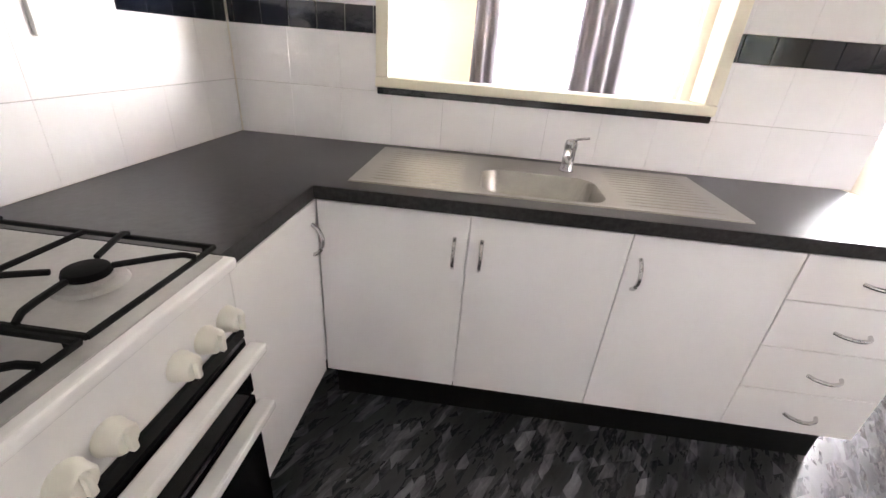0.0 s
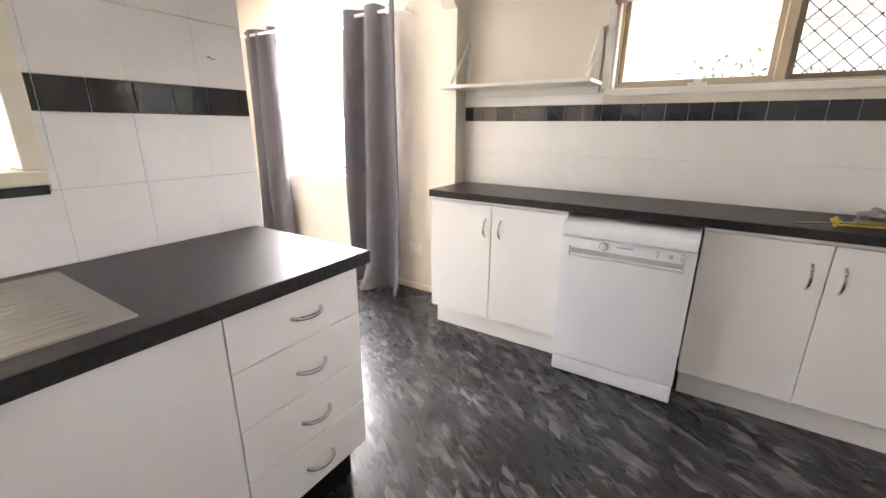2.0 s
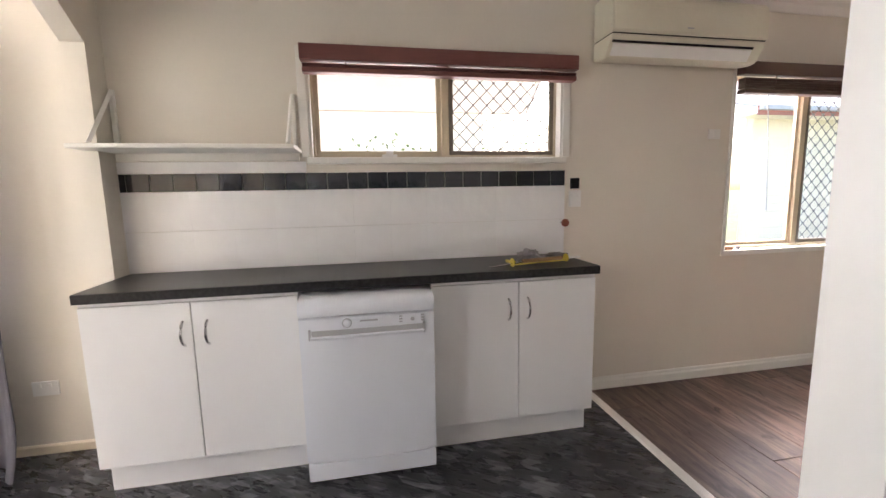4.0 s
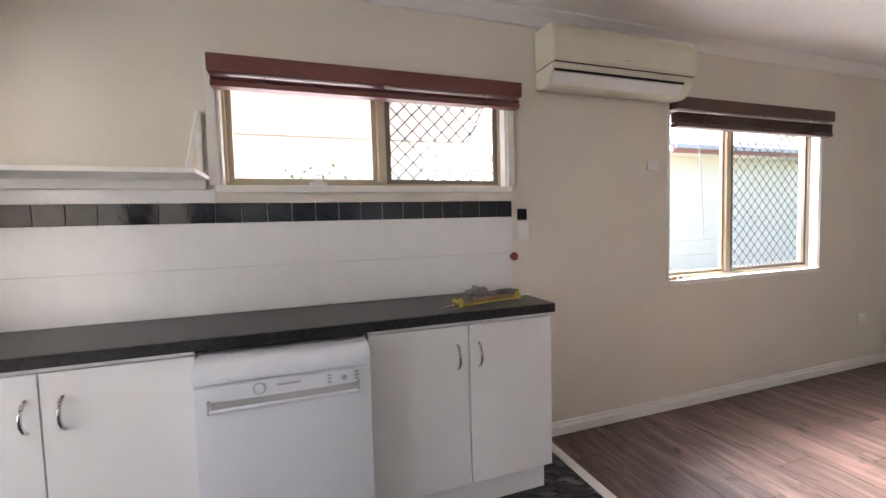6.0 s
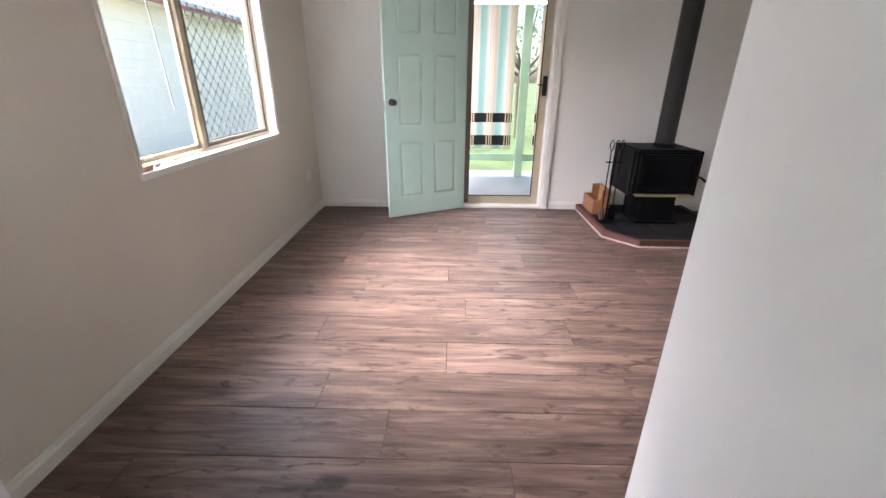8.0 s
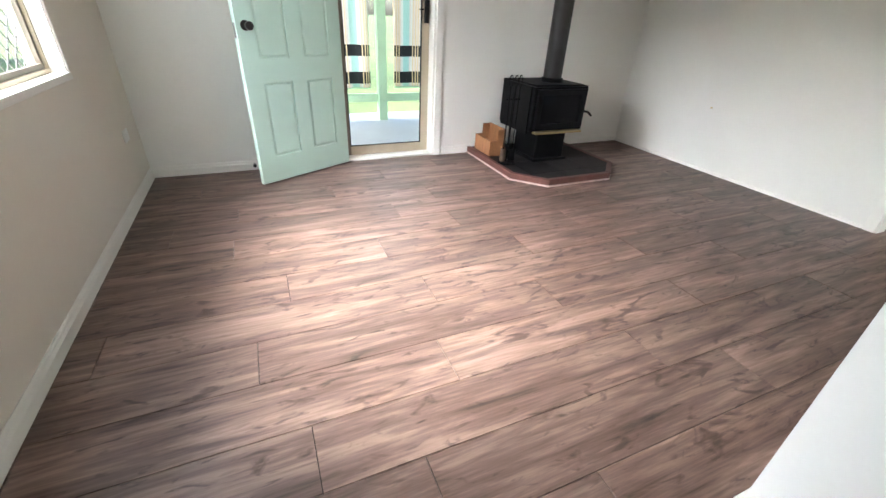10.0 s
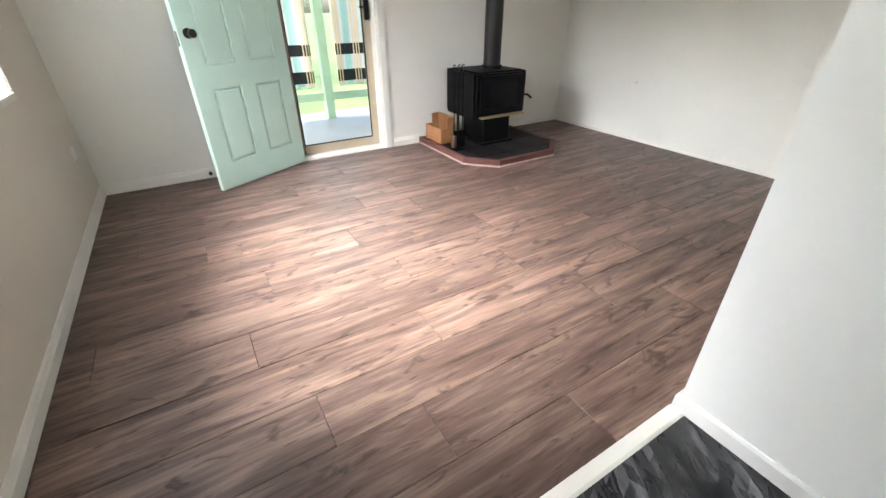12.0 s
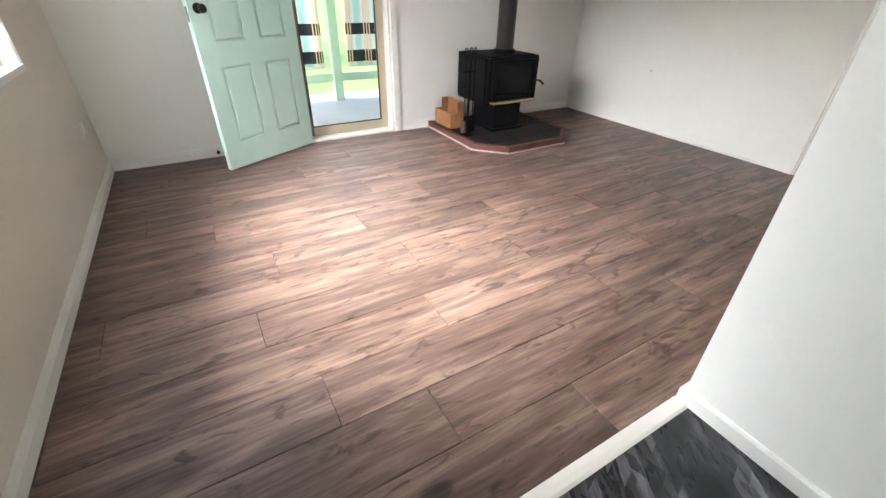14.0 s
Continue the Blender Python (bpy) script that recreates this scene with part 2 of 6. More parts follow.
def plank_wood():
    """Brown timber-look plank with long grain, knots and a tint of its own."""
    m = mat("brown_timber_plank", (0.2, 0.15, 0.12), 0.43, bump=0.0)
    n, l = m.node_tree.nodes, m.node_tree.links
    b = n["Principled BSDF"]
    tc, info = n.new("ShaderNodeTexCoord"), n.new("ShaderNodeObjectInfo")
    off = n.new("ShaderNodeVectorMath")
    off.operation = 'MULTIPLY_ADD'
    off.inputs[1].default_value = (1, 1, 1)
    comb = n.new("ShaderNodeCombineXYZ")
    k = n.new("ShaderNodeMath")
    k.operation = 'MULTIPLY'
    k.inputs[1].default_value = 40.0
    l.new(info.outputs["Random"], k.inputs[0])
    for i in range(3):
        l.new(k.outputs[0], comb.inputs[i])
    l.new(tc.outputs["Object"], off.inputs[0])
    l.new(comb.outputs[0], off.inputs[2])
    mp = n.new("ShaderNodeMapping")
    mp.inputs["Scale"].default_value = (0.9, 8.0, 1.0)
    l.new(off.outputs[0], mp.inputs["Vector"])
    g = n.new("ShaderNodeTexNoise")
    g.inputs["Scale"].default_value, g.inputs["Detail"].default_value, g.inputs["Roughness"].default_value = 2.0, 7, 0.58
    g.inputs["Distortion"].default_value = 0.7
    l.new(mp.outputs[0], g.inputs["Vector"])
    mp2 = n.new("ShaderNodeMapping")
    mp2.inputs["Scale"].default_value = (3.6, 11.0, 1.0)
    l.new(off.outputs[0], mp2.inputs["Vector"])
    kn = n.new("ShaderNodeTexNoise")
    kn.inputs["Scale"].default_value, kn.inputs["Detail"].default_value, kn.inputs["Distortion"].default_value = 1.5, 3, 1.6
    l.new(mp2.outputs[0], kn.inputs["Vector"])
    mp3 = n.new("ShaderNodeMapping")
    mp3.inputs["Scale"].default_value = (5.0, 95.0, 1.0)
    l.new(off.outputs[0], mp3.inputs["Vector"])
    fine = n.new("ShaderNodeTexNoise")
    fine.inputs["Scale"].default_value, fine.inputs["Detail"].default_value, fine.inputs["Roughness"].default_value = 1.0, 4, 0.6
    l.new(mp3.outputs[0], fine.inputs["Vector"])
    grain = n.new("ShaderNodeMath")
    grain.operation = 'MULTIPLY_ADD'
    grain.inputs[1].default_value = 0.42
    l.new(fine.outputs[0], grain.inputs[0])
    shifted = n.new("ShaderNodeMath")
    shifted.operation = 'SUBTRACT'
    shifted.inputs[1].default_value = 0.21
    l.new(g.outputs[0], shifted.inputs[0])
    l.new(shifted.outputs[0], grain.inputs[2])
    r = n.new("ShaderNodeValToRGB")
    e = r.color_ramp.elements
    e[0].position, e[0].color = 0.25, (0.038, 0.022, 0.016, 1)
    e[1].position, e[1].color = 0.72, (0.272, 0.186, 0.150, 1)
    mid = e.new(0.50)
    mid.color = (0.140, 0.088, 0.069, 1)
    l.new(grain.outputs[0], r.inputs[0])
    kr = n.new("ShaderNodeValToRGB")
    kr.color_ramp.elements[0].position, kr.color_ramp.elements[0].color = 0.30, (0.35, 0.32, 0.30, 1)
    kr.color_ramp.elements[1].position, kr.color_ramp.elements[1].color = 0.42, (1, 1, 1, 1)
    l.new(kn.outputs[0], kr.inputs[0])
    mx = n.new("ShaderNodeMixRGB")
    mx.blend_type = 'MULTIPLY'
    mx.inputs[0].default_value = 1.0
    l.new(r.outputs[0], mx.inputs[1])
    l.new(kr.outputs[0], mx.inputs[2])
    hsv, mr = n.new("ShaderNodeHueSaturation"), n.new("ShaderNodeMapRange")
    mr.inputs["To Min"].default_value, mr.inputs["To Max"].default_value = 0.82, 1.18
    l.new(info.outputs["Random"], mr.inputs["Value"])
    l.new(mr.outputs[0], hsv.inputs["Value"])
    l.new(mx.outputs[0], hsv.inputs["Color"])
    l.new(hsv.outputs[0], b.inputs["Base Color"])
    bp = n.new("ShaderNodeBump")
    bp.inputs["Strength"].default_value, bp.inputs["Distance"].default_value = 0.14, 0.004
    l.new(grain.outputs[0], bp.inputs["Height"])
    l.new(bp.outputs[0], b.inputs["Normal"])
    return m


PLANK = plank_wood()


def plaid_cloth():
    """Woven shade cloth: upright teal, pink, white and yellow stripes, crossed by two black bands."""
    m = mat("striped_shade_cloth", (0.5, 0.5, 0.5), 0.8, bump=0.0)
    n, l = m.node_tree.nodes, m.node_tree.links
    b = n["Principled BSDF"]
    tc, sp = n.new("ShaderNodeTexCoord"), n.new("ShaderNodeSeparateXYZ")
    l.new(tc.outputs["Object"], sp.inputs[0])

    def repeat(socket, period):
        d, f = n.new("ShaderNodeMath"), n.new("ShaderNodeMath")
        d.operation, f.operation = 'DIVIDE', 'FRACT'
        d.inputs[1].default_value = period
        l.new(socket, d.inputs[0])
        l.new(d.outputs[0], f.inputs[0])
        return f.outputs[0]

    def stripes(socket, stops):
        r = n.new("ShaderNodeValToRGB")
        r.color_ramp.interpolation = 'CONSTANT'
        e = r.color_ramp.elements
        e[0].position, e[0].color = stops[0][0], (*stops[0][1], 1)
        e[1].position, e[1].color = stops[1][0], (*stops[1][1], 1)
        for p, c in stops[2:]:
            x = e.new(p)
            x.color = (*c, 1)
        l.new(socket, r.inputs[0])
        return r.outputs[0]
    teal, pink, white, gold, black = (0.46, 0.70, 0.64), (0.80, 0.68, 0.63), (0.80, 0.79, 0.76), (0.80, 0.60, 0.36), (0.012, 0.012, 0.014)
    u = repeat(sp.outputs[0], 0.26)
    up = stripes(u, [(0.0, teal), (0.34, white), (0.44, pink), (0.52, gold), (0.57, pink), (0.64, gold), (0.69, pink), (0.78, gold), (0.83, white), (0.92, pink)])
    thin = stripes(u, [(0.0, black), (0.52, gold), (0.57, black), (0.64, gold), (0.69, black), (0.78, gold), (0.83, black)])
    band = stripes(sp.outputs[2], [(0.0, (0, 0, 0)), (0.05, (1, 1, 1)), (0.19, (0, 0, 0)), (0.37, (1, 1, 1)), (0.50, (0, 0, 0))])
    mx = n.new("ShaderNodeMixRGB")
    l.new(band, mx.inputs[0])
    l.new(up, mx.inputs[1])
    l.new(thin, mx.inputs[2])
    l.new(mx.outputs[0], b.inputs["Base Color"])
    b.inputs["Transmission Weight"].default_value = 0.0
    b.inputs["Subsurface Weight"].default_value = 0.0
    return m


PLAID = plaid_cloth()


# ---- building blocks ----
def box(bm, x0, x1, y0, y1, z0, z1, bevel=0.0, seg=2):
    m = Matrix.Translation(((x0 + x1) / 2, (y0 + y1) / 2, (z0 + z1) / 2)) @ Matrix.Diagonal((abs(x1 - x0), abs(y1 - y0), abs(z1 - z0), 1))
    vs = bmesh.ops.create_cube(bm, size=1.0, matrix=m)["verts"]
    if bevel:
        es = list({e for v in vs for e in v.link_edges})
        bmesh.ops.bevel(bm, geom=es, offset=bevel, segments=seg, affect='EDGES', profile=0.6)
    return bm


def tube(bm, pts, r, seg=10, r_end=None):
    """A round bar along points."""
    pts = [Vector(p) for p in pts]
    rings = []
    for i, p in enumerate(pts):
        a = pts[max(i - 1, 0)]
        b = pts[min(i + 1, len(pts) - 1)]
        d = (b - a).normalized()
        up = Vector((0, 0, 1)) if abs(d.z) < 0.9 else Vector((1, 0, 0))
        s = d.cross(up).normalized()
        u = s.cross(d)
        k = r if r_end is None else r + (r_end - r) * i / (len(pts) - 1)
        rings.append([bm.verts.new(p + k * (math.cos(2 * math.pi * j / seg) * s + math.sin(2 * math.pi * j / seg) * u)) for j in range(seg)])
    for a, b in zip(rings, rings[1:]):
        for j in range(seg):
            bm.faces.new((a[j], a[(j + 1) % seg], b[(j + 1) % seg], b[j]))
    bm.faces.new(rings[0][::-1])
    bm.faces.new(rings[-1])
    return bm


def prism(bm, outline, z0, z1):
    """An upright slab with the given outline."""
    lo = [bm.verts.new((x, y, z0)) for x, y in outline]
    hi = [bm.verts.new((x, y, z1)) for x, y in outline]
    bm.faces.new(lo[::-1])
    bm.faces.new(hi)
    k = len(outline)
    for i in range(k):
        bm.faces.new((lo[i], lo[(i + 1) % k], hi[(i + 1) % k], hi[i]))
    return bm


def lathe(bm, profile, centre=(0, 0, 0), seg=24, turn=Matrix.Identity(4)):
    """A turned shape about z: profile of (radius, height)."""
    rings = []
    for r, z in profile:
        ring = []
        for j in range(seg):
            a = 2 * math.pi * j / seg
            ring.append(bm.verts.new(Vector(centre) + turn.to_3x3() @ Vector((max(r, 1e-4) * math.cos(a), max(r, 1e-4) * math.sin(a), z))))
        rings.append(ring)
    for a, b in zip(rings, rings[1:]):
        for j in range(seg):
            bm.faces.new((a[j], a[(j + 1) % seg], b[(j + 1) % seg], b[j]))
    bm.faces.new(rings[0][::-1])
    bm.faces.new(rings[-1])
    return bm


def B():
    return bmesh.new()


def swept(profile, y0, y1):
    """A bar along y with the given profile of (x, z)."""
    bm = B()
    lo = [bm.verts.new((x, y0, z)) for x, z in profile]
    hi = [bm.verts.new((x, y1, z)) for x, z in profile]
    bm.faces.new(lo)
    bm.faces.new(hi[::-1])
    k = len(profile)
    for i in range(k):
        bm.faces.new((lo[i], hi[i], hi[(i + 1) % k], lo[(i + 1) % k]))
    return bm


def mesh_of(name, bm, material, smooth=False):
    bmesh.ops.recalc_face_normals(bm, faces=bm.faces)
    me = bpy.data.meshes.new(name)
    bm.to_mesh(me)
    bm.free()
    me.materials.append(material)
    if smooth:
        for p in me.polygons:
            p.use_smooth = True
        me.set_sharp_from_angle(angle=radians(40))
    return me


def solid(name, bm, material, label, category, group="", kind="", smooth=False):
    """A thing that is one mesh."""
    return tagged(new(name, mesh_of(name, bm, material, smooth)), label, category, group, kind)


def thing(name, at, label, category, group="", kind=""):
    ob = new(name)
    ob.empty_display_size = 0.1
    ob.location = at
    bpy.context.view_layer.update()
    return tagged(ob, label, category, group, kind)


def part(name, bm, material, parent, label="", smooth=False, local=False):
    """One mesh under a thing or part; built in the world's metres unless local."""
    top = parent
    off = Vector((0, 0, 0))
    while top is not None:
        off += top.location
        top = top.parent
    if not local:
        bmesh.ops.translate(bm, vec=-off, verts=bm.verts)
    ob = new(name, mesh_of(name, bm, material, smooth))
    ob.parent = parent
    if label:
        ob["label"] = label
    return ob


def wall(name, axis, face, back, a0, a1, z0, z1, openings, material, label):
    """A wall across x or y, from face to back, with openings (a0, a1, z0, z1) cut through."""
    bm = B()
    cuts = sorted({a0, a1, *[v for o in openings for v in o[:2]]})
    cuts = [c for c in cuts if a0 <= c <= a1]
    for p, q in zip(cuts, cuts[1:]):
        hs = sorted([(o[2], o[3]) for o in openings if o[0] <= p + 1e-6 and o[1] >= q - 1e-6])
        z = z0
        spans = []
        for lo, hi in hs:
            if lo > z:
                spans.append((z, lo))
            z = hi
        if z < z1:
            spans.append((z, z1))
        for lo, hi in spans:
            if axis == "x":
                box(bm, min(face, back), max(face, back), p, q, lo, hi)
            else:
                box(bm, p, q, min(face, back), max(face, back), lo, hi)
    bmesh.ops.remove_doubles(bm, verts=bm.verts, dist=1e-5)
    return solid(name, bm, material, label, "wall", kind="structure")


# ---- large structure ----
CEILING = 2.42
XE, XW, YS, YN = 3.0, -0.97, -4.09, 4.3      # faces of the east, kitchen west, south and north walls
XL = -1.64                                    # face of the living room's west wall
STRIP = -0.70                                 # where the vinyl meets the planks

wall("wall_east", "x", XE, XE + 0.14, YS - 0.14, YN + 0.14, 0, CEILING,
     [(-0.505, 0.905, 1.455, 2.0), (-3.17, -1.663, 0.85, 2.0), (2.5, 3.85, 0.85, 2.0)], PAINT, "cream painted plaster wall with three windows")
wall("wall_south", "y", YS, YS - 0.14, XL - 0.12, XE, 0, CEILING, [(0.67, 1.50, 0.0, 2.05)], PAINT_LIT, "cream painted plaster wall with the back door")
wall("wall_west_living", "x", XL, XL - 0.10, YS, -0.62, 0, CEILING, [(-1.60, -0.78, 0.0, 2.05)], PAINT_LIT, "cream painted wall beside a hall opening")
wall("wall_north_living", "y", -0.71, -0.62, XL, 1.035, 0, CEILING, [], PAINT_PALE, "pale painted dividing wall")
wall("wall_partition", "x", 1.115, 1.035, -0.71, 0.118, 0, CEILING, [], PAINT_PALE, "pale painted partition end between kitchen and living room")
wall("wall_west_kitchen", "x", XW - 0.006, XW - 0.12, -0.62, 1.806, 0, CEILING, [], PAINT, "cream painted kitchen wall behind the cooker")
wall("wall_hall", "x", -3.2, -3.3, -2.6, 0.4, 0, CEILING, [], PAINT, "cream painted hall wall")
# Opening added out of view so that light reaches the hall.
wall("wall_hall_north", "y", 0.3, 0.4, -3.2, XL - 0.1, 0, CEILING, [(-2.8, -1.85, 0.9, 2.1)], PAINT, "cream painted hall end wall with an added, unseen opening for light")
wall("wall_hall_south", "y", -2.5, -2.6, -3.2, XL - 0.1, 0, CEILING, [], PAINT, "cream painted hall end wall")
wall("wall_north_dining", "y", YN, YN + 0.14, XW - 0.5, XE, 0, CEILING, [(-0.05, 1.75, 0.05, 2.1)], PAINT_WARM, "warm cream dining wall with a glazed door")
wall("wall_west_dining", "x", XW - 0.4, XW - 0.5, 1.9, YN, 0, CEILING, [], PAINT_WARM, "warm cream dining wall")


def kitchen_divider():
    """The tiled wall behind the sink, with its servery opening, the dining arch and the short nib by the east wall."""
    y0, y1 = 1.806, 1.90
    bm = B()
    # upright strips between the outline's corners, each a closed block
    pieces = [
        [(XW - 0.4, 0), (-0.355, 0), (-0.355, CEILING), (XW - 0.4, CEILING)],
        [(-0.355, 0), (0.80, 0), (0.80, 1.15), (-0.355, 1.15)],
        [(-0.355, 2.05), (0.80, 2.05), (0.80, CEILING), (-0.355, CEILING)],
        [(0.80, 0), (1.425, 0), (1.425, CEILING), (0.80, CEILING)],
        [(1.425, 1.93), (1.62, 2.12), (1.62, CEILING), (1.425, CEILING)],
        [(1.62, 2.12), (2.66, 2.12), (2.66, CEILING), (1.62, CEILING)],
        [(2.66, 2.12), (2.87, 1.95), (2.87, CEILING), (2.66, CEILING)],
        [(2.87, 0), (XE, 0), (XE, CEILING), (2.87, CEILING)],
    ]
    for p in pieces:
        a = [bm.verts.new((x, y0, z)) for x, z in p]
        b = [bm.verts.new((x, y1, z)) for x, z in p]
        bm.faces.new(a)
        bm.faces.new(b[::-1])
        for i in range(4):
            bm.faces.new((a[i], b[i], b[(i + 1) % 4], a[(i + 1) % 4]))
    return solid("wall_kitchen_divider", bm, PAINT, "cream wall with a servery opening and an angled arch", "wall", kind="structure")


kitchen_divider()

bm = box(B(), -3.3, XE + 0.14, YS - 0.14, YN + 0.14, CEILING, CEILING + 0.12)
solid("ceiling", bm, CEIL, "flat white painted plaster ceiling", "ceiling", kind="structure")
bm = box(B(), -1.47, XE, STRIP, YN, -0.10, 0.0)
solid("floor_kitchen", bm, VINYL, "black and grey chip-patterned vinyl floor", "floor", kind="structure")


def trim_run(name, pts, profile, material, label, category="trim", up=1):
    """A moulding: the profile (out from the wall, height) swept along wall lines; out is to the left of the way."""
    bm = B()
    n = len(pts)
    rings = []
    for i, p in enumerate(pts):
        p = Vector((*p, 0))
        d0 = (Vector((*pts[i], 0)) - Vector((*pts[i - 1], 0))).normalized() if i else None
        d1 = (Vector((*pts[i + 1], 0)) - p).normalized() if i < n - 1 else None
        d0, d1 = d0 or d1, d1 or d0
        n0, n1 = Vector((-d0.y, d0.x, 0)), Vector((-d1.y, d1.x, 0))
        m = (n0 + n1)
        m = m / max(m.dot(n0), 1e-3)
        rings.append([bm.verts.new(p + o * m + Vector((0, 0, z))) for o, z in profile])
    k = len(profile)
    for a, b in zip(rings, rings[1:]):
        for j in range(k):
            bm.faces.new((a[j], a[(j + 1) % k], b[(j + 1) % k], b[j]))
    bm.faces.new(rings[0][::-1])
    bm.faces.new(rings[-1])
    return solid(name, bm, material, label, category, kind="structure")


SKIRT = [(0, 0), (0.014, 0), (0.014, 0.050), (0.008, 0.062), (0.008, 0.072), (0.004, 0.080), (0, 0.080)]
CORNICE = [(0, CEILING), (0, CEILING - 0.075), (0.012, CEILING - 0.075), (0.018, CEILING - 0.062), (0.036, CEILING - 0.034), (0.062, CEILING - 0.018), (0.075, CEILING - 0.012), (0.075, CEILING)]
trim_run("baseboard", [(XE, YS), (XE, -0.50)], SKIRT, TRIM, "cream gloss skirting board with a stepped top")
trim_run("baseboard", [(1.58, YS), (XE - 0.014, YS)], SKIRT, TRIM, "cream gloss skirting board with a stepped top")
trim_run("baseboard", [(XL, YS), (0.60, YS)], SKIRT, PAINT_LIT, "cream gloss skirting board with a stepped top")
trim_run("baseboard", [(XL, -1.66), (XL, YS + 0.012)], [(0, 0), (0.010, 0), (0.009, 0.016), (0, 0.022)], PAINT_LIT, "narrow painted quad along the floor")
trim_run("baseboard", [(1.115, 0.118), (1.115, -0.712), (XL, -0.712)][::1], [(0, 0), (0.012, 0), (0.012, 0.055), (0.006, 0.065), (0, 0.065)], PAINT_PALE, "pale painted low skirting")
trim_run("baseboard", [(XE, 1.93), (XE, YN)], [(0, 0), (0.012, 0), (0.012, 0.040), (0.005, 0.048), (0, 0.048)], PAINT_WARM, "warm cream painted low skirting")
trim_run("cornice", [(XL, -0.712), (XL, YS), (XE, YS), (XE, 1.80), (XW, 1.80), (XW, -0.62)], CORNICE, CEIL, "white scotia cornice between wall and ceiling", "cornice")

# white cover strip between vinyl and planks
bm = B()
prof = [(-0.73, 0.0), (-0.726, 0.006), (-0.705, 0.010), (-0.685, 0.010), (-0.676, 0.0)]
a = [bm.verts.new((1.128, y, z)) for y, z in prof]
b = [bm.verts.new((XE - 0.015, y, z)) for y, z in prof]
bm.faces.new(a[::-1])
bm.faces.new(b)
for i in range(len(prof)):
    bm.faces.new((a[i], a[(i + 1) % len(prof)], b[(i + 1) % len(prof)], b[i]))
solid("floor_strip", bm, TRIM, "white painted cover strip where vinyl meets planks", "trim", kind="structure")


# ---- windows and doors ----
def slider_window(name, y0, y1, z0, z1, mull, label, meshed=True, sill_out=0.012):
    """An aluminium sliding window in the east wall: a fixed pane, a sliding pane behind a diamond security screen."""
    x = XE + 0.085
    w = thing(name, (XE + 0.07, (y0 + y1) / 2, z0), label, "window", kind="structure")
    t = 0.022
    bm = B()
    box(bm, x - 0.03, x + 0.035, y0, y1, z0, z0 + 0.030)
    box(bm, x - 0.03, x + 0.035, y0, y1, z1 - t, z1)
    box(bm, x - 0.03, x + 0.035, y0, y0 + t, z0 + 0.030, z1 - t)
    box(bm, x - 0.03, x + 0.035, y1 - t, y1, z0 + 0.030, z1 - t)
    part("window_frame", bm, ALU, w, "beige aluminium frame")
    bm = box(B(), x - 0.02, x + 0.012, mull - 0.022, mull + 0.022, z0 + 0.030, z1 - t, 0.003, 1)
    part("meeting_stile", bm, ALU, w)
    for lo, hi, dx in ((y0 + t, mull - 0.022, -0.006), (mull + 0.022, y1 - t, 0.008)):
        s = part("sash", sash(x + dx, lo, hi, z0 + 0.030, z1 - t, 0.024), ALU if dx > 0 else ALU_DARK, w, "aluminium sash")
        p = part("pane", box(B(), x + dx - 0.002, x + dx + 0.002, lo + 0.022, hi - 0.022, z0 + 0.052, z1 - t - 0.022), GLASS, s, "clear glass pane")
        p.visible_shadow = False
    if meshed:
        lo, hi = y0 + t, mull - 0.022
        part("security_mesh", diamond(x + 0.028, lo + 0.01, hi - 0.01, z0 + 0.04, z1 - t - 0.01), MESHWIRE, w, "grey diamond security mesh")
    # timber reveal and sill board
    bm = B()
    box(bm, XE - 0.004, x - 0.03, y0 - 0.0, y0 + 0.012, z0 + 0.012, z1)
    box(bm, XE - 0.004, x - 0.03, y1 - 0.012, y1, z0 + 0.012, z1)
    box(bm, XE - 0.004, x - 0.03, y0 + 0.012, y1 - 0.012, z1 - 0.012, z1)
    part("reveal", bm, TRIM, w)
    ex = 0.045 if y0 > -1 and y0 < 1 else 0.018
    for a, b in ((y0 - ex, y0), (y1, y1 + ex)):
        part("architrave", box(B(), XE - 0.012, XE - 0.0005, a, b, z0 + 0.013, z1 + 0.02, 0.003, 1), TRIM, w)
    part("window_sill", box(B(), XE - sill_out - 0.002, x - 0.03, y0 - 0.018, y1 + 0.018, z0 - 0.022, z0 + 0.012, 0.005, 2), TRIM, w, "white gloss sill board")
    return w


def sash(x, y0, y1, z0, z1, w):
    bm = B()
    box(bm, x - 0.010, x + 0.010, y0, y1, z0, z0 + w)
    box(bm, x - 0.010, x + 0.010, y0, y1, z1 - w, z1)
    box(bm, x - 0.010, x + 0.010, y0, y0 + w, z0 + w, z1 - w)
    box(bm, x - 0.010, x + 0.010, y1 - w, y1, z0 + w, z1 - w)
    return bm


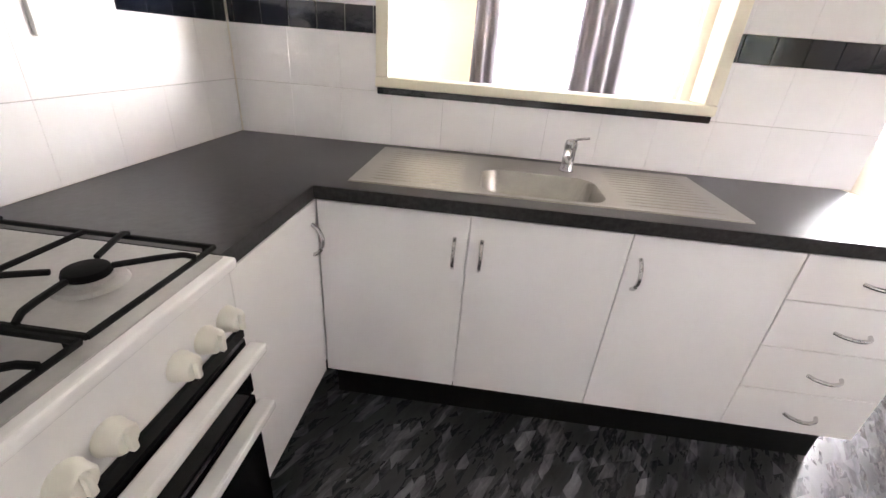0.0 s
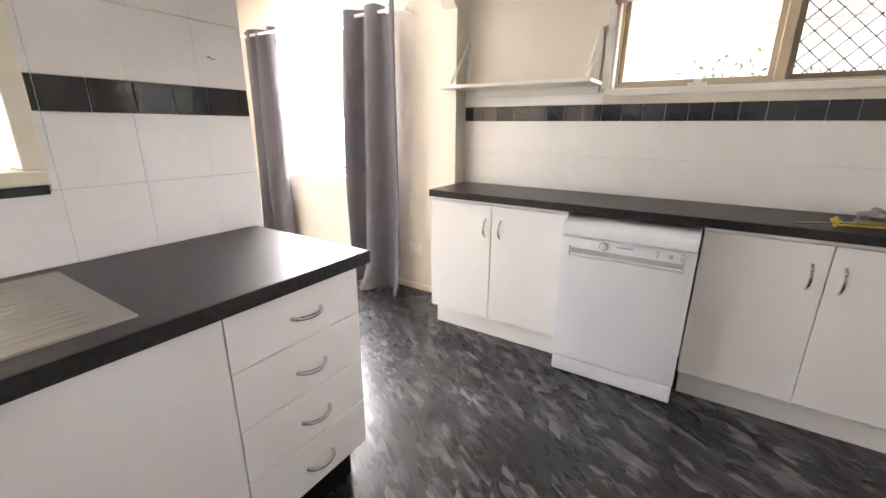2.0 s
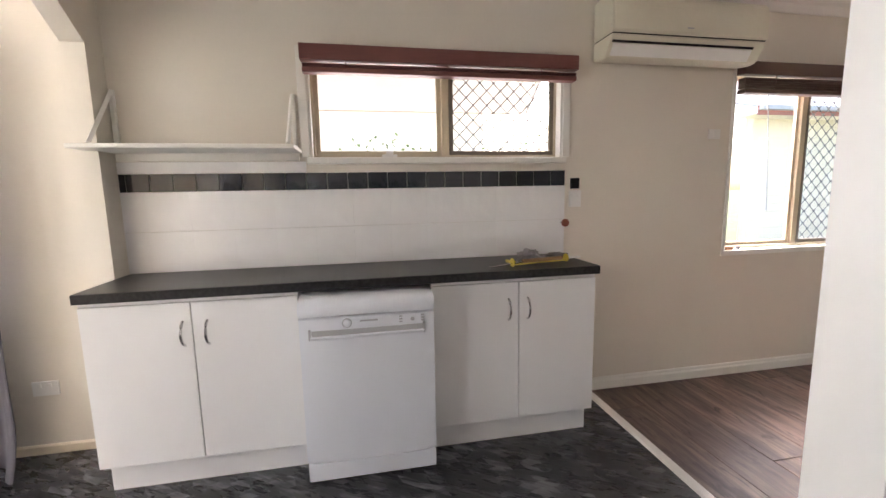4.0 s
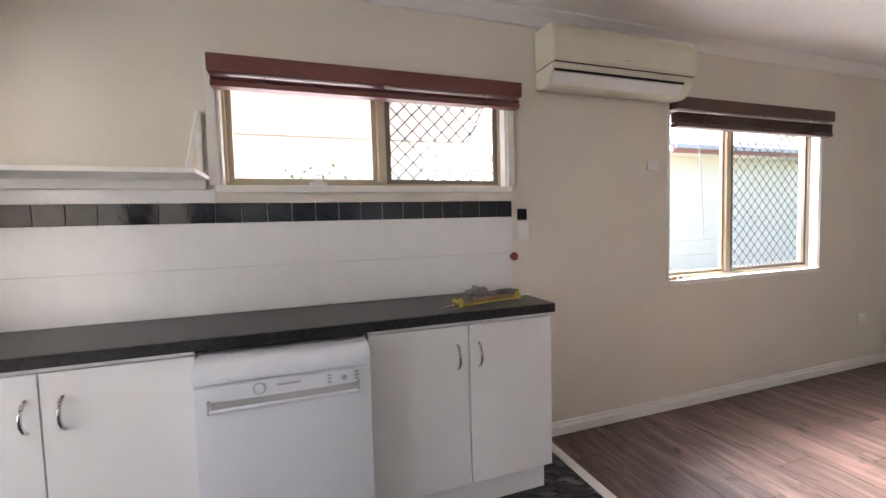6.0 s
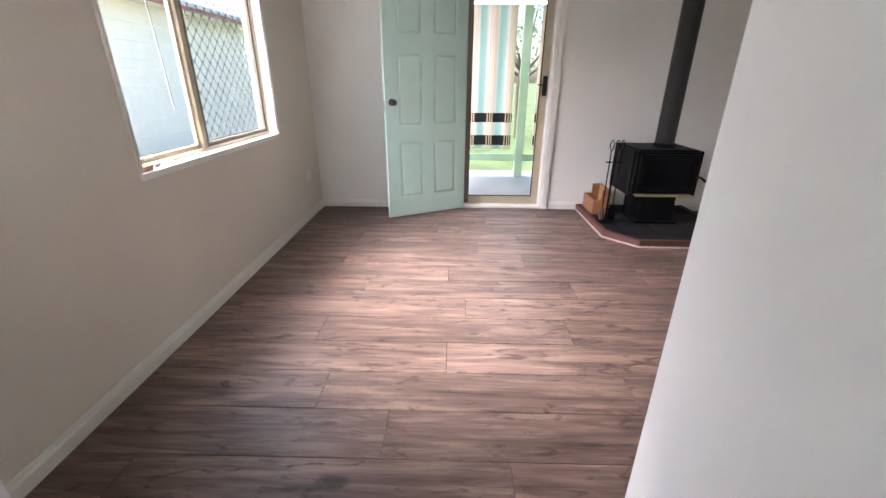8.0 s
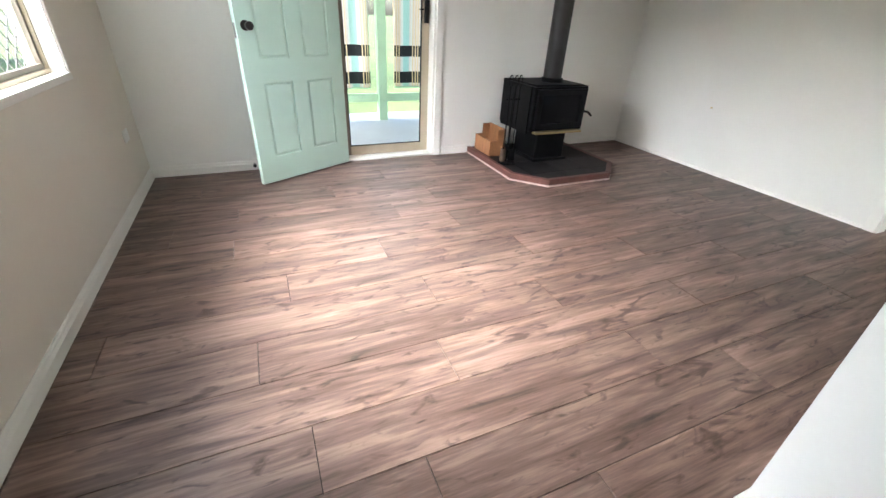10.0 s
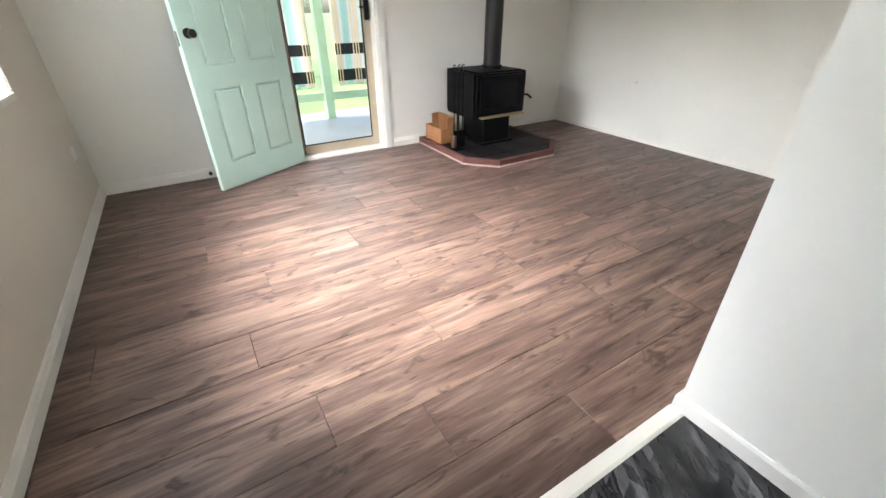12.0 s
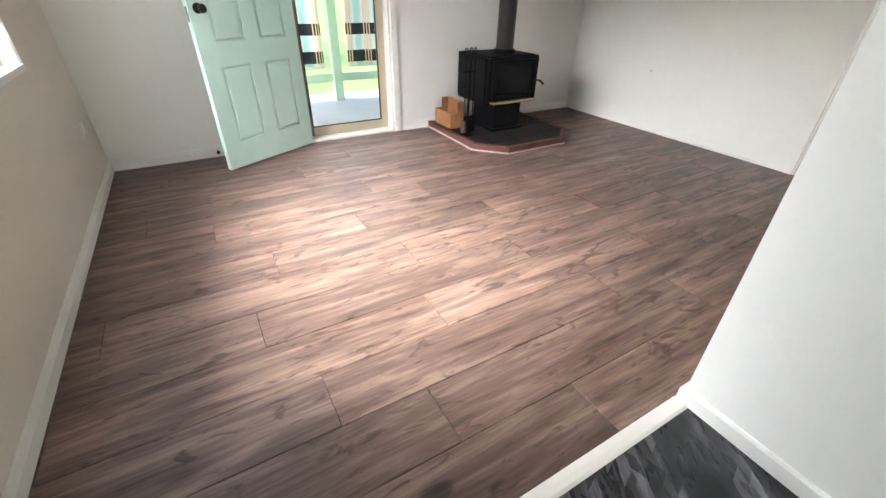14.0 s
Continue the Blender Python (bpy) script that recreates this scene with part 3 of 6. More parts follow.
def diamond(x, y0, y1, z0, z1, pitch=0.083, r=0.0030):
    """Crossing wires of a diamond grille in the plane x, clipped to its rectangle."""
    bm = B()
    h = z1 - z0
    k = 1.0
    for sgn in (1, -1):
        c = y0 - h / k
        while c < y1 + h / k:
            pts = []
            for z in (z0, z1):
                pts.append((c + sgn * (z - z0) / k if sgn > 0 else c + h / k - (z - z0) / k, z))
            (ya, za), (yb, zb) = pts
            if ya != yb:
                ts = [0.0, 1.0]
                for edge in (y0, y1):
                    ts.append((edge - ya) / (yb - ya))
                ts = sorted(t for t in ts if 0 <= t <= 1)
                seg = [(t0, t1) for t0, t1 in zip(ts, ts[1:]) if y0 - 1e-6 <= ya + (yb - ya) * (t0 + t1) / 2 <= y1 + 1e-6]
                for t0, t1 in seg:
                    if t1 - t0 > 0.02:
                        tube(bm, [(x + 0.002 * sgn, ya + (yb - ya) * t0, za + (zb - za) * t0), (x + 0.002 * sgn, ya + (yb - ya) * t1, za + (zb - za) * t1)], r, 4)
            c += pitch
    # twisted knots where the wires cross
    c0 = y0 - h / k
    for i in range(int((y1 - y0 + 2 * h) / pitch) + 2):
        for j in range(int((y1 - y0 + 2 * h) / pitch) + 2):
            a, b = c0 + i * pitch, c0 + j * pitch + h / k
            y, z = (a + b) / 2, z0 + (b - a) / 2 * k
            if y0 + 0.006 < y < y1 - 0.006 and z0 + 0.006 < z < z1 - 0.006:
                box(bm, x - 0.005, x + 0.005, y - 0.0055, y + 0.0055, z - 0.0055, z + 0.0055)
    return bm


slider_window("window_1", -0.505, 0.905, 1.455, 2.0, 0.172, "wide sliding kitchen window with beige frame and mesh screen", sill_out=0.03)
slider_window("window_2", -3.17, -1.663, 0.85, 2.0, -2.30, "sliding living room window with beige frame and mesh screen")
slider_window("window_3", 2.5, 3.85, 0.85, 2.0, 3.0, "sliding dining window between grey curtains", meshed=False)


def folded_blind(name, y0, y1, z0, z1, material, label, slats=9):
    """A timber slat blind pulled up: headrail, packed slats, bottom rail."""
    x0, x1 = XE - 0.062, XE - 0.006
    b = thing(name, (XE, (y0 + y1) / 2, z1), label, "blind")
    part("headrail", box(B(), x0 - 0.006, x1, y0, y1, z1 - 0.075, z1, 0.004, 2), material, b)
    zz = z1 - 0.092
    low = z0 + 0.03
    step = (zz - low) / slats
    for i in range(slats):
        z = zz - step * (i + 1)
        bm = box(B(), x0 + 0.004 * (i % 2), x1, y0 + 0.012, y1 - 0.012, z, z + step * 0.72, 0.001, 1)
        part("slat", bm, material, b)
    part("bottom_rail", box(B(), x0, x1, y0 + 0.01, y1 - 0.01, z0, z0 + 0.026, 0.004, 2), material, b)
    for f in (0.15, 0.5, 0.85):
        y = y0 + f * (y1 - y0)
        part("cord", box(B(), x0 - 0.0045, x0 - 0.002, y - 0.002, y + 0.002, z0, z1 - 0.076), material, b, "thin ladder cord")
    return b


folded_blind("window_blind", -0.568, 0.925, 1.880, 2.014, BLIND, "maroon timber slat blind pulled up above the kitchen window")
b2 = folded_blind("window_blind", -3.215, -1.664, 1.845, 2.03, BLIND_BROWN, "dark brown timber slat blind pulled up above the window")
part("pull_cord", tube(B(), [(XE - 0.05, -1.86, 1.86), (XE - 0.045, -1.90, 1.5), (XE - 0.04, -1.93, 1.12)], 0.003, 6), GREYPLASTIC, b2, "thin hanging tilt cord")


def servery_frame():
    f = thing("servery_frame", (0.22, 1.85, 1.108), "cream painted timber frame round the servery opening", "frame", kind="structure")
    y0, y1 = 1.785, 1.915
    part("sill", box(B(), -0.40, 0.842, y0 - 0.008, y1, 1.118, 1.154, 0.006, 2), CREAM, f)
    part("jamb", box(B(), -0.40, -0.352, y0, y1, 1.154, 2.06, 0.005, 2), CREAM, f)
    part("jamb", box(B(), 0.796, 0.842, y0, y1, 1.154, 2.06, 0.005, 2), CREAM, f)
    part("head", box(B(), -0.40, 0.842, y0, y1, 2.06, 2.11, 0.005, 2), CREAM, f)
    bm = box(B(), -0.395, 0.838, 1.792, 1.8055, 1.092, 1.116, 0.002, 1)
    part("dark_edge_tile", bm, TILE_BLACK, f, "narrow black tile strip under the frame")


servery_frame()


def glazed_dining_door():
    g = thing("door_2", (0.85, YN + 0.07, 0.05), "white framed glazed sliding door to the garden", "glass door", kind="structure")
    y = YN + 0.07
    for a, b in ((-0.05, 0.57), (0.57, 1.17), (1.17, 1.75)):
        bm = B()
        box(bm, a, a + 0.05, y - 0.02, y + 0.02, 0.05, 2.1)
        box(bm, b - 0.05, b, y - 0.02, y + 0.02, 0.05, 2.1)
        box(bm, a + 0.05, b - 0.05, y - 0.02, y + 0.02, 0.05, 0.13)
        box(bm, a + 0.05, b - 0.05, y - 0.02, y + 0.02, 2.03, 2.1)
        leaf = part("leaf_frame", bm, CREAM, g)
        p = part("pane", box(B(), a + 0.05, b - 0.05, y - 0.003, y + 0.003, 0.13, 2.03), GLASS, leaf)
        p.visible_shadow = False


glazed_dining_door()


def curtain(name, a, b, z0, z1, folds, label, amp=0.045, flare=1.0, drag=0.0):
    """A heavy cloth hung between two floor points a and b: uneven folds, and with drag a hem that trails on the floor."""
    bm = B()
    a, b = Vector((*a, 0)), Vector((*b, 0))
    d = (b - a)
    nrm = Vector((-d.y, d.x, 0)).normalized()
    nu, nv = folds * 14, 26
    rows = []
    for j in range(nv + 1):
        v = j / nv
        z = z1 + (z0 - z1) * v
        low = max(0.0, (v - 0.86) / 0.14)
        row = []
        for i in range(nu + 1):
            u = i / nu
            ph = u * folds * 2 * math.pi + 1.5 * math.sin(3.1 * u + a.y) + 0.5 * math.sin(2.6 * v + 4 * u)
            w = math.tanh(1.3 * math.sin(ph)) * amp * (0.8 + 0.55 * v * flare) * (1.0 + 0.8 * noise.noise(Vector((u * 2.1 + 7, v * 0.7, a.y))))
            w += (0.018 + 0.045 * v) * noise.noise(Vector((u * 3.3, v * 1.4, a.x + a.y)))
            w += 0.012 * v * noise.noise(Vector((u * 9.0, v * 3.5, a.x)))
            sq = 0.5 + (u - 0.5) * (1.0 + 0.16 * flare * (v - 0.4)) + 0.03 * flare * math.sin(2.4 * v)
            w += drag * low * low * (0.6 + 0.8 * noise.noise(Vector((u * 2.7, 3.0, a.x))))
            sag = 0.012 * abs(math.sin(u * folds * math.pi)) * (1 - v) + 0.012 * noise.noise(Vector((u * 5.0, 9.0, a.y))) * (1 - v)
            zz = max(z0 - 0.005, z - sag + (0.03 * low * noise.noise(Vector((u * 6.0, 5.0, a.x))) if drag else 0.0))
            row.append(bm.verts.new(a + d * sq + nrm * w + Vector((0, 0, zz))))
        rows.append(row)
    for r, s in zip(rows, rows[1:]):
        for i in range(nu):
            bm.faces.new((r[i], r[i + 1], s[i + 1], s[i]))
    top = thing(name, ((a.x + b.x) / 2, (a.y + b.y) / 2, z0), label, "curtain")
    cl = part("cloth", bm, CURTAIN, top, smooth=True)
    md = cl.modifiers.new("thick", 'SOLIDIFY')
    md.thickness = 0.004
    for k in range(folds):
        c = a + d * ((k + 0.5) / folds)
        ring = lathe(B(), [(0.019, -0.002), (0.024, -0.002), (0.024, 0.002), (0.019, 0.002)], (c.x, c.y, z1 - 0.05), 16, Matrix.Rotation(radians(90), 4, 'X') if abs(d.x) > abs(d.y) else Matrix.Rotation(radians(90), 4, 'Y'))
        part("eyelet", ring, CHROME, top, "chrome eyelet")
    return top


curtain("curtain", (2.87, 2.26), (2.87, 2.80), 0.015, 2.06, 3, "heavy grey eyelet curtain drawn to one side, trailing on the floor", amp=0.055, drag=0.10)
curtain("curtain", (2.90, 3.60), (2.90, 4.02), 0.015, 2.06, 3, "grey eyelet curtain drawn back beside the dining window", drag=0.05)
curtain("curtain", (-0.16, 4.20), (0.05, 4.20), 0.02, 2.1, 2, "grey curtain drawn back at the glazed door", amp=0.03)
curtain("curtain", (0.72, 4.20), (1.17, 4.20), 0.02, 2.1, 3, "grey curtain bunched in front of the glazed door")
curtain("curtain", (1.78, 4.20), (2.0, 4.20), 0.02, 2.1, 2, "grey curtain drawn back at the glazed door", amp=0.03)
rod = thing("curtain_rod", (2.90, 3.15, 2.0), "white curtain rod with bracket above the dining window", "curtain rod")
part("rod", tube(B(), [(2.88, 2.2, 2.01), (2.88, 4.05, 2.01)], 0.011, 10), WHITEPL, rod, smooth=True)
for y in (2.24, 3.15, 3.98):
    part("bracket", box(B(), 2.885, 3.0, y - 0.008, y + 0.008, 2.0, 2.02), WHITEPL, rod)
rod = thing("curtain_rod", (0.9, 4.2, 2.05), "white curtain rod above the glazed door", "curtain rod")
part("rod", tube(B(), [(-0.2, 4.20, 2.05), (2.05, 4.20, 2.05)], 0.011, 10), WHITEPL, rod, smooth=True)
for x in (-0.18, 0.9, 2.03):
    part("bracket", box(B(), x - 0.008, x + 0.008, 4.205, 4.30, 2.04, 2.06), WHITEPL, rod)


def back_door():
    """The open six-panel door leaf, its frame, and the closed screen door outside."""
    fr = thing("door_frame", (1.085, YS - 0.05, 0), "white gloss door frame with architraves", "door frame", kind="structure")
    x0, x1, h = 0.67, 1.50, 2.05
    part("jamb", box(B(), x0, x0 + 0.03, YS - 0.14, YS + 0.002, 0, h), TRIM, fr)
    part("jamb", box(B(), x1 - 0.004, x1 + 0.026, YS - 0.14, YS + 0.002, 0, h), TRIM, fr)
    part("head", box(B(), x0 + 0.03, x1 - 0.004, YS - 0.14, YS + 0.002, h - 0.03, h), TRIM, fr)
    part("threshold", box(B(), x0 + 0.03, x1 - 0.004, YS - 0.16, YS + 0.004, 0.0, 0.022, 0.004, 2), TRIM, fr, "worn white timber threshold")
    for a, b in ((x0 - 0.055, x0 + 0.012), (x1 + 0.012, x1 + 0.075)):
        part("architrave", box(B(), a, b, YS + 0.001, YS + 0.019, 0, h + 0.05, 0.005, 2), TRIM, fr)
    part("architrave", box(B(), x0 - 0.055, x1 + 0.075, YS + 0.0012, YS + 0.0195, h + 0.0, h + 0.065, 0.005, 2), TRIM, fr)
    # leaf
    W, H, T = 0.82, 2.03, 0.038
    ang = math.atan2(-3.68 + 4.07, 2.223 - 1.50)
    d = thing("door_1", (1.505, YS + 0.016, 0.012), "mint green six-panel timber door standing open", "door", kind="structure")
    d.rotation_euler = (0, 0, ang)
    bm = B()
    cols = ((0.115, 0.345), (0.465, 0.695))
    rws = ((0.19, 0.71), (0.86, 1.46), (1.61, 1.91))
    xs = [0, 0.115, 0.345, 0.465, 0.695, W]
    zs = [0, 0.19, 0.71, 0.86, 1.46, 1.61, 1.91, H]
    for i in range(5):
        for j in range(7):
            if i in (1, 3) and j in (1, 3, 5):
                continue
            box(bm, xs[i], xs[i + 1], -T / 2, T / 2, zs[j], zs[j + 1])
    bmesh.ops.remove_doubles(bm, verts=bm.verts, dist=1e-5)
    part("stiles_and_rails", bm, MINT, d, local=True)
    for a, b in cols:
        for lo, hi in rws:
            bm = B()
            box(bm, a, b, -T / 2 + 0.013, T / 2 - 0.013, lo, hi)
            for s in (-1, 1):
                y = s * (T / 2 - 0.013)
                r = [bm.verts.new((x, y, z)) for x, z in ((a + 0.010, lo + 0.010), (b - 0.010, lo + 0.010), (b - 0.010, hi - 0.010), (a + 0.010, hi - 0.010))]
                q = [bm.verts.new((x, y + s * 0.011, z)) for x, z in ((a + 0.022, lo + 0.022), (b - 0.022, lo + 0.022), (b - 0.022, hi - 0.022), (a + 0.022, hi - 0.022))]
                for k in range(4):
                    bm.faces.new((r[k], r[(k + 1) % 4], q[(k + 1) % 4], q[k]))
                bm.faces.new(q)
            part("panel", bm, MINT, d, local=True)
    for s in (-1, 1):
        bm = lathe(B(), [(0.031, 0), (0.031, 0.006), (0.012, 0.010), (0.011, 0.030), (0.020, 0.036), (0.027, 0.046), (0.026, 0.060), (0.016, 0.068)], (W - 0.062, s * T / 2, 1.06), 20, Matrix.Rotation(radians(-90 * s), 4, 'X'))
        part("knob", bm, FLUE, d, "dark bronze round door knob", smooth=True, local=True)
    part("latch_plate", box(B(), W - 0.001, W + 0.002, -0.012, 0.012, 0.985, 1.075), CHROME, d, local=True)
    for z in (0.2, 1.0, 1.8):
        part("hinge", tube(B(), [(-0.006, -T / 2 + 0.004, z), (-0.006, -T / 2 + 0.004, z + 0.09)], 0.006, 8), CHROME, d, local=True)
    # screen door
    s = thing("screen_door", (1.085, YS - 0.115, 0.02), "beige aluminium screen door, closed, with clear infill", "screen door")
    a, b, y = x0 + 0.032, x1 - 0.006, YS - 0.115
    # The stile on the hinge side is darkened to carry shade at the jamb.
    for nm, q in (("stile", (a, a + 0.075, 0.024, 2.0)), ("shaded_hinge_stile", (b - 0.05, b, 0.024, 2.0)), ("rail", (a + 0.075, b - 0.05, 0.024, 0.11)), ("rail", (a + 0.075, b - 0.05, 1.93, 2.0))):
        part(nm, box(B(), q[0], q[1], y - 0.013, y + 0.013, q[2], q[3], 0.003, 1), ALU_DARK if nm == "shaded_hinge_stile" else ALU, s)
    part("rubber_seal", sash_y(y + 0.006, a + 0.070, b - 0.045, 0.105, 1.935, 0.007), DARK, s, "thin black seal")
    p = part("infill", box(B(), a + 0.077, b - 0.052, y - 0.002, y + 0.002, 0.112, 1.928), GLASS, s, "clear sheet infill")
    p.visible_shadow = False
    lk = part("lock_case", box(B(), a + 0.012, a + 0.052, y + 0.013, y + 0.040, 1.12, 1.30, 0.006, 2), DARK, s, "black lock case")
    part("lever", tube(B(), [(a + 0.03, y + 0.04, 1.22), (a + 0.03, y + 0.062, 1.22), (a + 0.11, y + 0.062, 1.22)], 0.006, 8), DARK, lk, "black lever", smooth=True)
    cl = thing("door_closer", (1.25, YS - 0.06, 1.985), "dark tubular closer at the head of the screen door", "door closer")
    part("cylinder", tube(B(), [(1.02, YS - 0.075, 1.985), (1.30, YS - 0.075, 1.985)], 0.014, 12), DARK, cl, smooth=True)
    part("rod", tube(B(), [(1.30, YS - 0.075, 1.985), (1.46, YS - 0.055, 1.985)], 0.005, 8), CHROME, cl, smooth=True)
    st = thing("door_stop", (2.27, YS, 0.05), "small dark rubber door stop on the skirting", "door stop")
    part("stem", lathe(B(), [(0.010, 0.014), (0.007, 0.03), (0.007, 0.055)], (2.27, YS, 0.05), 12, Matrix.Rotation(radians(-90), 4, 'X')), CHROME, st, smooth=True)
    part("rubber_tip", lathe(B(), [(0.012, 0.055), (0.014, 0.06), (0.012, 0.075)], (2.27, YS, 0.05), 12, Matrix.Rotation(radians(-90), 4, 'X')), DARK, st, smooth=True)


def sash_y(y, x0, x1, z0, z1, w):
    bm = B()
    box(bm, x0, x1, y - 0.006, y + 0.010, z0, z0 + w)
    box(bm, x0, x1, y - 0.006, y + 0.010, z1 - w, z1)
    box(bm, x0, x0 + w, y - 0.006, y + 0.010, z0 + w, z1 - w)
    box(bm, x1 - w, x1, y - 0.006, y + 0.010, z0 + w, z1 - w)
    return bm


back_door()


# ---- kitchen ----
def bow_handle(parent, at, along, out, length=0.096, label="chrome bow handle"):
    """A curved chrome pull: two feet and a bowed bar."""
    at, along, out = Vector(at), Vector(along), Vector(out)
    pts = []
    for i in range(11):
        u = i / 10
        lift = 0.032 * math.sin(math.pi * u) ** 0.6 if 0 < u < 1 else 0.0
        pts.append(at + along * (u - 0.5) * length + out * lift)
    return part("handle", tube(B(), pts, 0.0060, 8), SATIN, parent, label, smooth=True)


def cabinet_y(name, x0, x1, yf, yb, zk, zt, doors, label, handles, kick=True, bowl=None):
    """A base cabinet with its face towards -y. doors: list of (x0, x1, z0, z1); handles: matching (x, z, 'v' or 'h')."""
    c = thing(name, ((x0 + x1) / 2, (yf + yb) / 2, 0), label, "cabinet", "sink base cabinets")
    if bowl:
        # open carcass: the top is left free for the bowl
        part("body", box(B(), x0, x1, yf + 0.019, yb, zk, bowl), LAMI, c)
        part("side_panel", box(B(), x0, x0 + 0.006, yf + 0.019, yb, bowl, zt), LAMI, c)
        part("side_panel", box(B(), x1 - 0.016, x1, yf + 0.019, yb, bowl, zt), LAMI, c)
        part("front_rail", box(B(), x0 + 0.006, x1 - 0.016, yf + 0.019, yf + 0.034, bowl, zt), LAMI, c)
    else:
        part("body", box(B(), x0, x1, yf + 0.019, yb, zk, zt), LAMI, c)
    part("kickboard", box(B(), x0, x1, yf + 0.095, yf + 0.11, 0, zk), KICK, c, "black kickboard")
    for (a, b, lo, hi), h in zip(doors, handles):
        d = part("drawer_front" if h and h[2] == 'h' else "door", box(B(), a + 0.0015, b - 0.0015, yf, yf + 0.017, lo + 0.0015, hi - 0.0015, 0.0015, 1), LAMI, c)
        if h:
            bow_handle(d, (h[0], yf, h[1]), (0, 0, 1) if h[2] == 'v' else (1, 0, 0), (0, -1, 0), 0.10)
    return c


YF = 1.245
cabinet_y("base_cabinet", -0.433, 0.02, YF, 1.79, 0.2, 0.860, [(-0.435, 0.02, 0.2, 0.849)], "white laminate corner base cabinet under the sink drainer", [(-0.02, 0.725, 'v')])
cabinet_y("base_cabinet", 0.02, 0.935, YF, 1.79, 0.2, 0.860, [(0.02, 0.475, 0.2, 0.849), (0.475, 0.935, 0.2, 0.849)], "white laminate two-door base cabinet under the sink", [(0.06, 0.725, 'v'), (0.512, 0.725, 'v')], bowl=0.73)
cabinet_y("drawer_unit", 0.935, 1.365, YF, 1.79, 0.2, 0.860,
          [(0.935, 1.36, 0.70, 0.849), (0.935, 1.36, 0.535, 0.70), (0.935, 1.36, 0.37, 0.535), (0.935, 1.36, 0.2, 0.37)],
          "white laminate unit of four drawers", [(1.16, 0.775, 'h'), (1.16, 0.61, 'h'), (1.16, 0.445, 'h'), (1.16, 0.28, 'h')])

c = thing("base_cabinet", (-0.7, 1.0, 0), "white laminate base cabinet beside the cooker", "cabinet", "sink base cabinets")
part("body", box(B(), XW, -0.455, 0.785, 1.79, 0.2, 0.860), LAMI, c)
part("kickboard", box(B(), -0.54, -0.525, 0.785, YF + 0.11, 0, 0.2), KICK, c, "black kickboard")
d = part("door", box(B(), -0.453, -0.436, 0.787, 1.24, 0.201, 0.849, 0.0015, 1), LAMI, c)
bow_handle(d, (-0.436, 1.205, 0.735), (0, 0, 1), (1, 0, 0), 0.10)

# L-shaped worktop, opened for the bowl
bm = B()
prism(bm, [(XW, 0.785), (-0.433, 0.785), (-0.433, 1.222), (0.02, 1.222), (0.02, 1.80), (XW, 1.80)], 0.860, 0.90)
box(bm, 0.02, 0.43, 1.222, 1.30, 0.860, 0.90)
box(bm, 0.02, 0.43, 1.59, 1.80, 0.860, 0.90)
prism(bm, [(0.43, 1.222), (1.387, 1.222), (1.387, 1.80), (0.43, 1.80)], 0.860, 0.90)
bmesh.ops.remove_doubles(bm, verts=bm.verts, dist=1e-5)
w = thing("worktop", (0.2, 1.5, 0.860), "black speckled laminate worktop in an L shape", "worktop")
part("slab", bm, COUNTER, w)
part("front_edge", box(B(), -0.429, 1.391, 1.217, 1.222, 0.860, 0.8995), COUNTER, w, "black laminate front edge")
part("front_edge", box(B(), -0.433, -0.4285, 0.785, 1.222, 0.860, 0.8995), COUNTER, w, "black laminate front edge")
part("end_edge", box(B(), 1.387, 1.391, 1.222, 1.80, 0.860, 0.8995), COUNTER, w, "black laminate end edge")


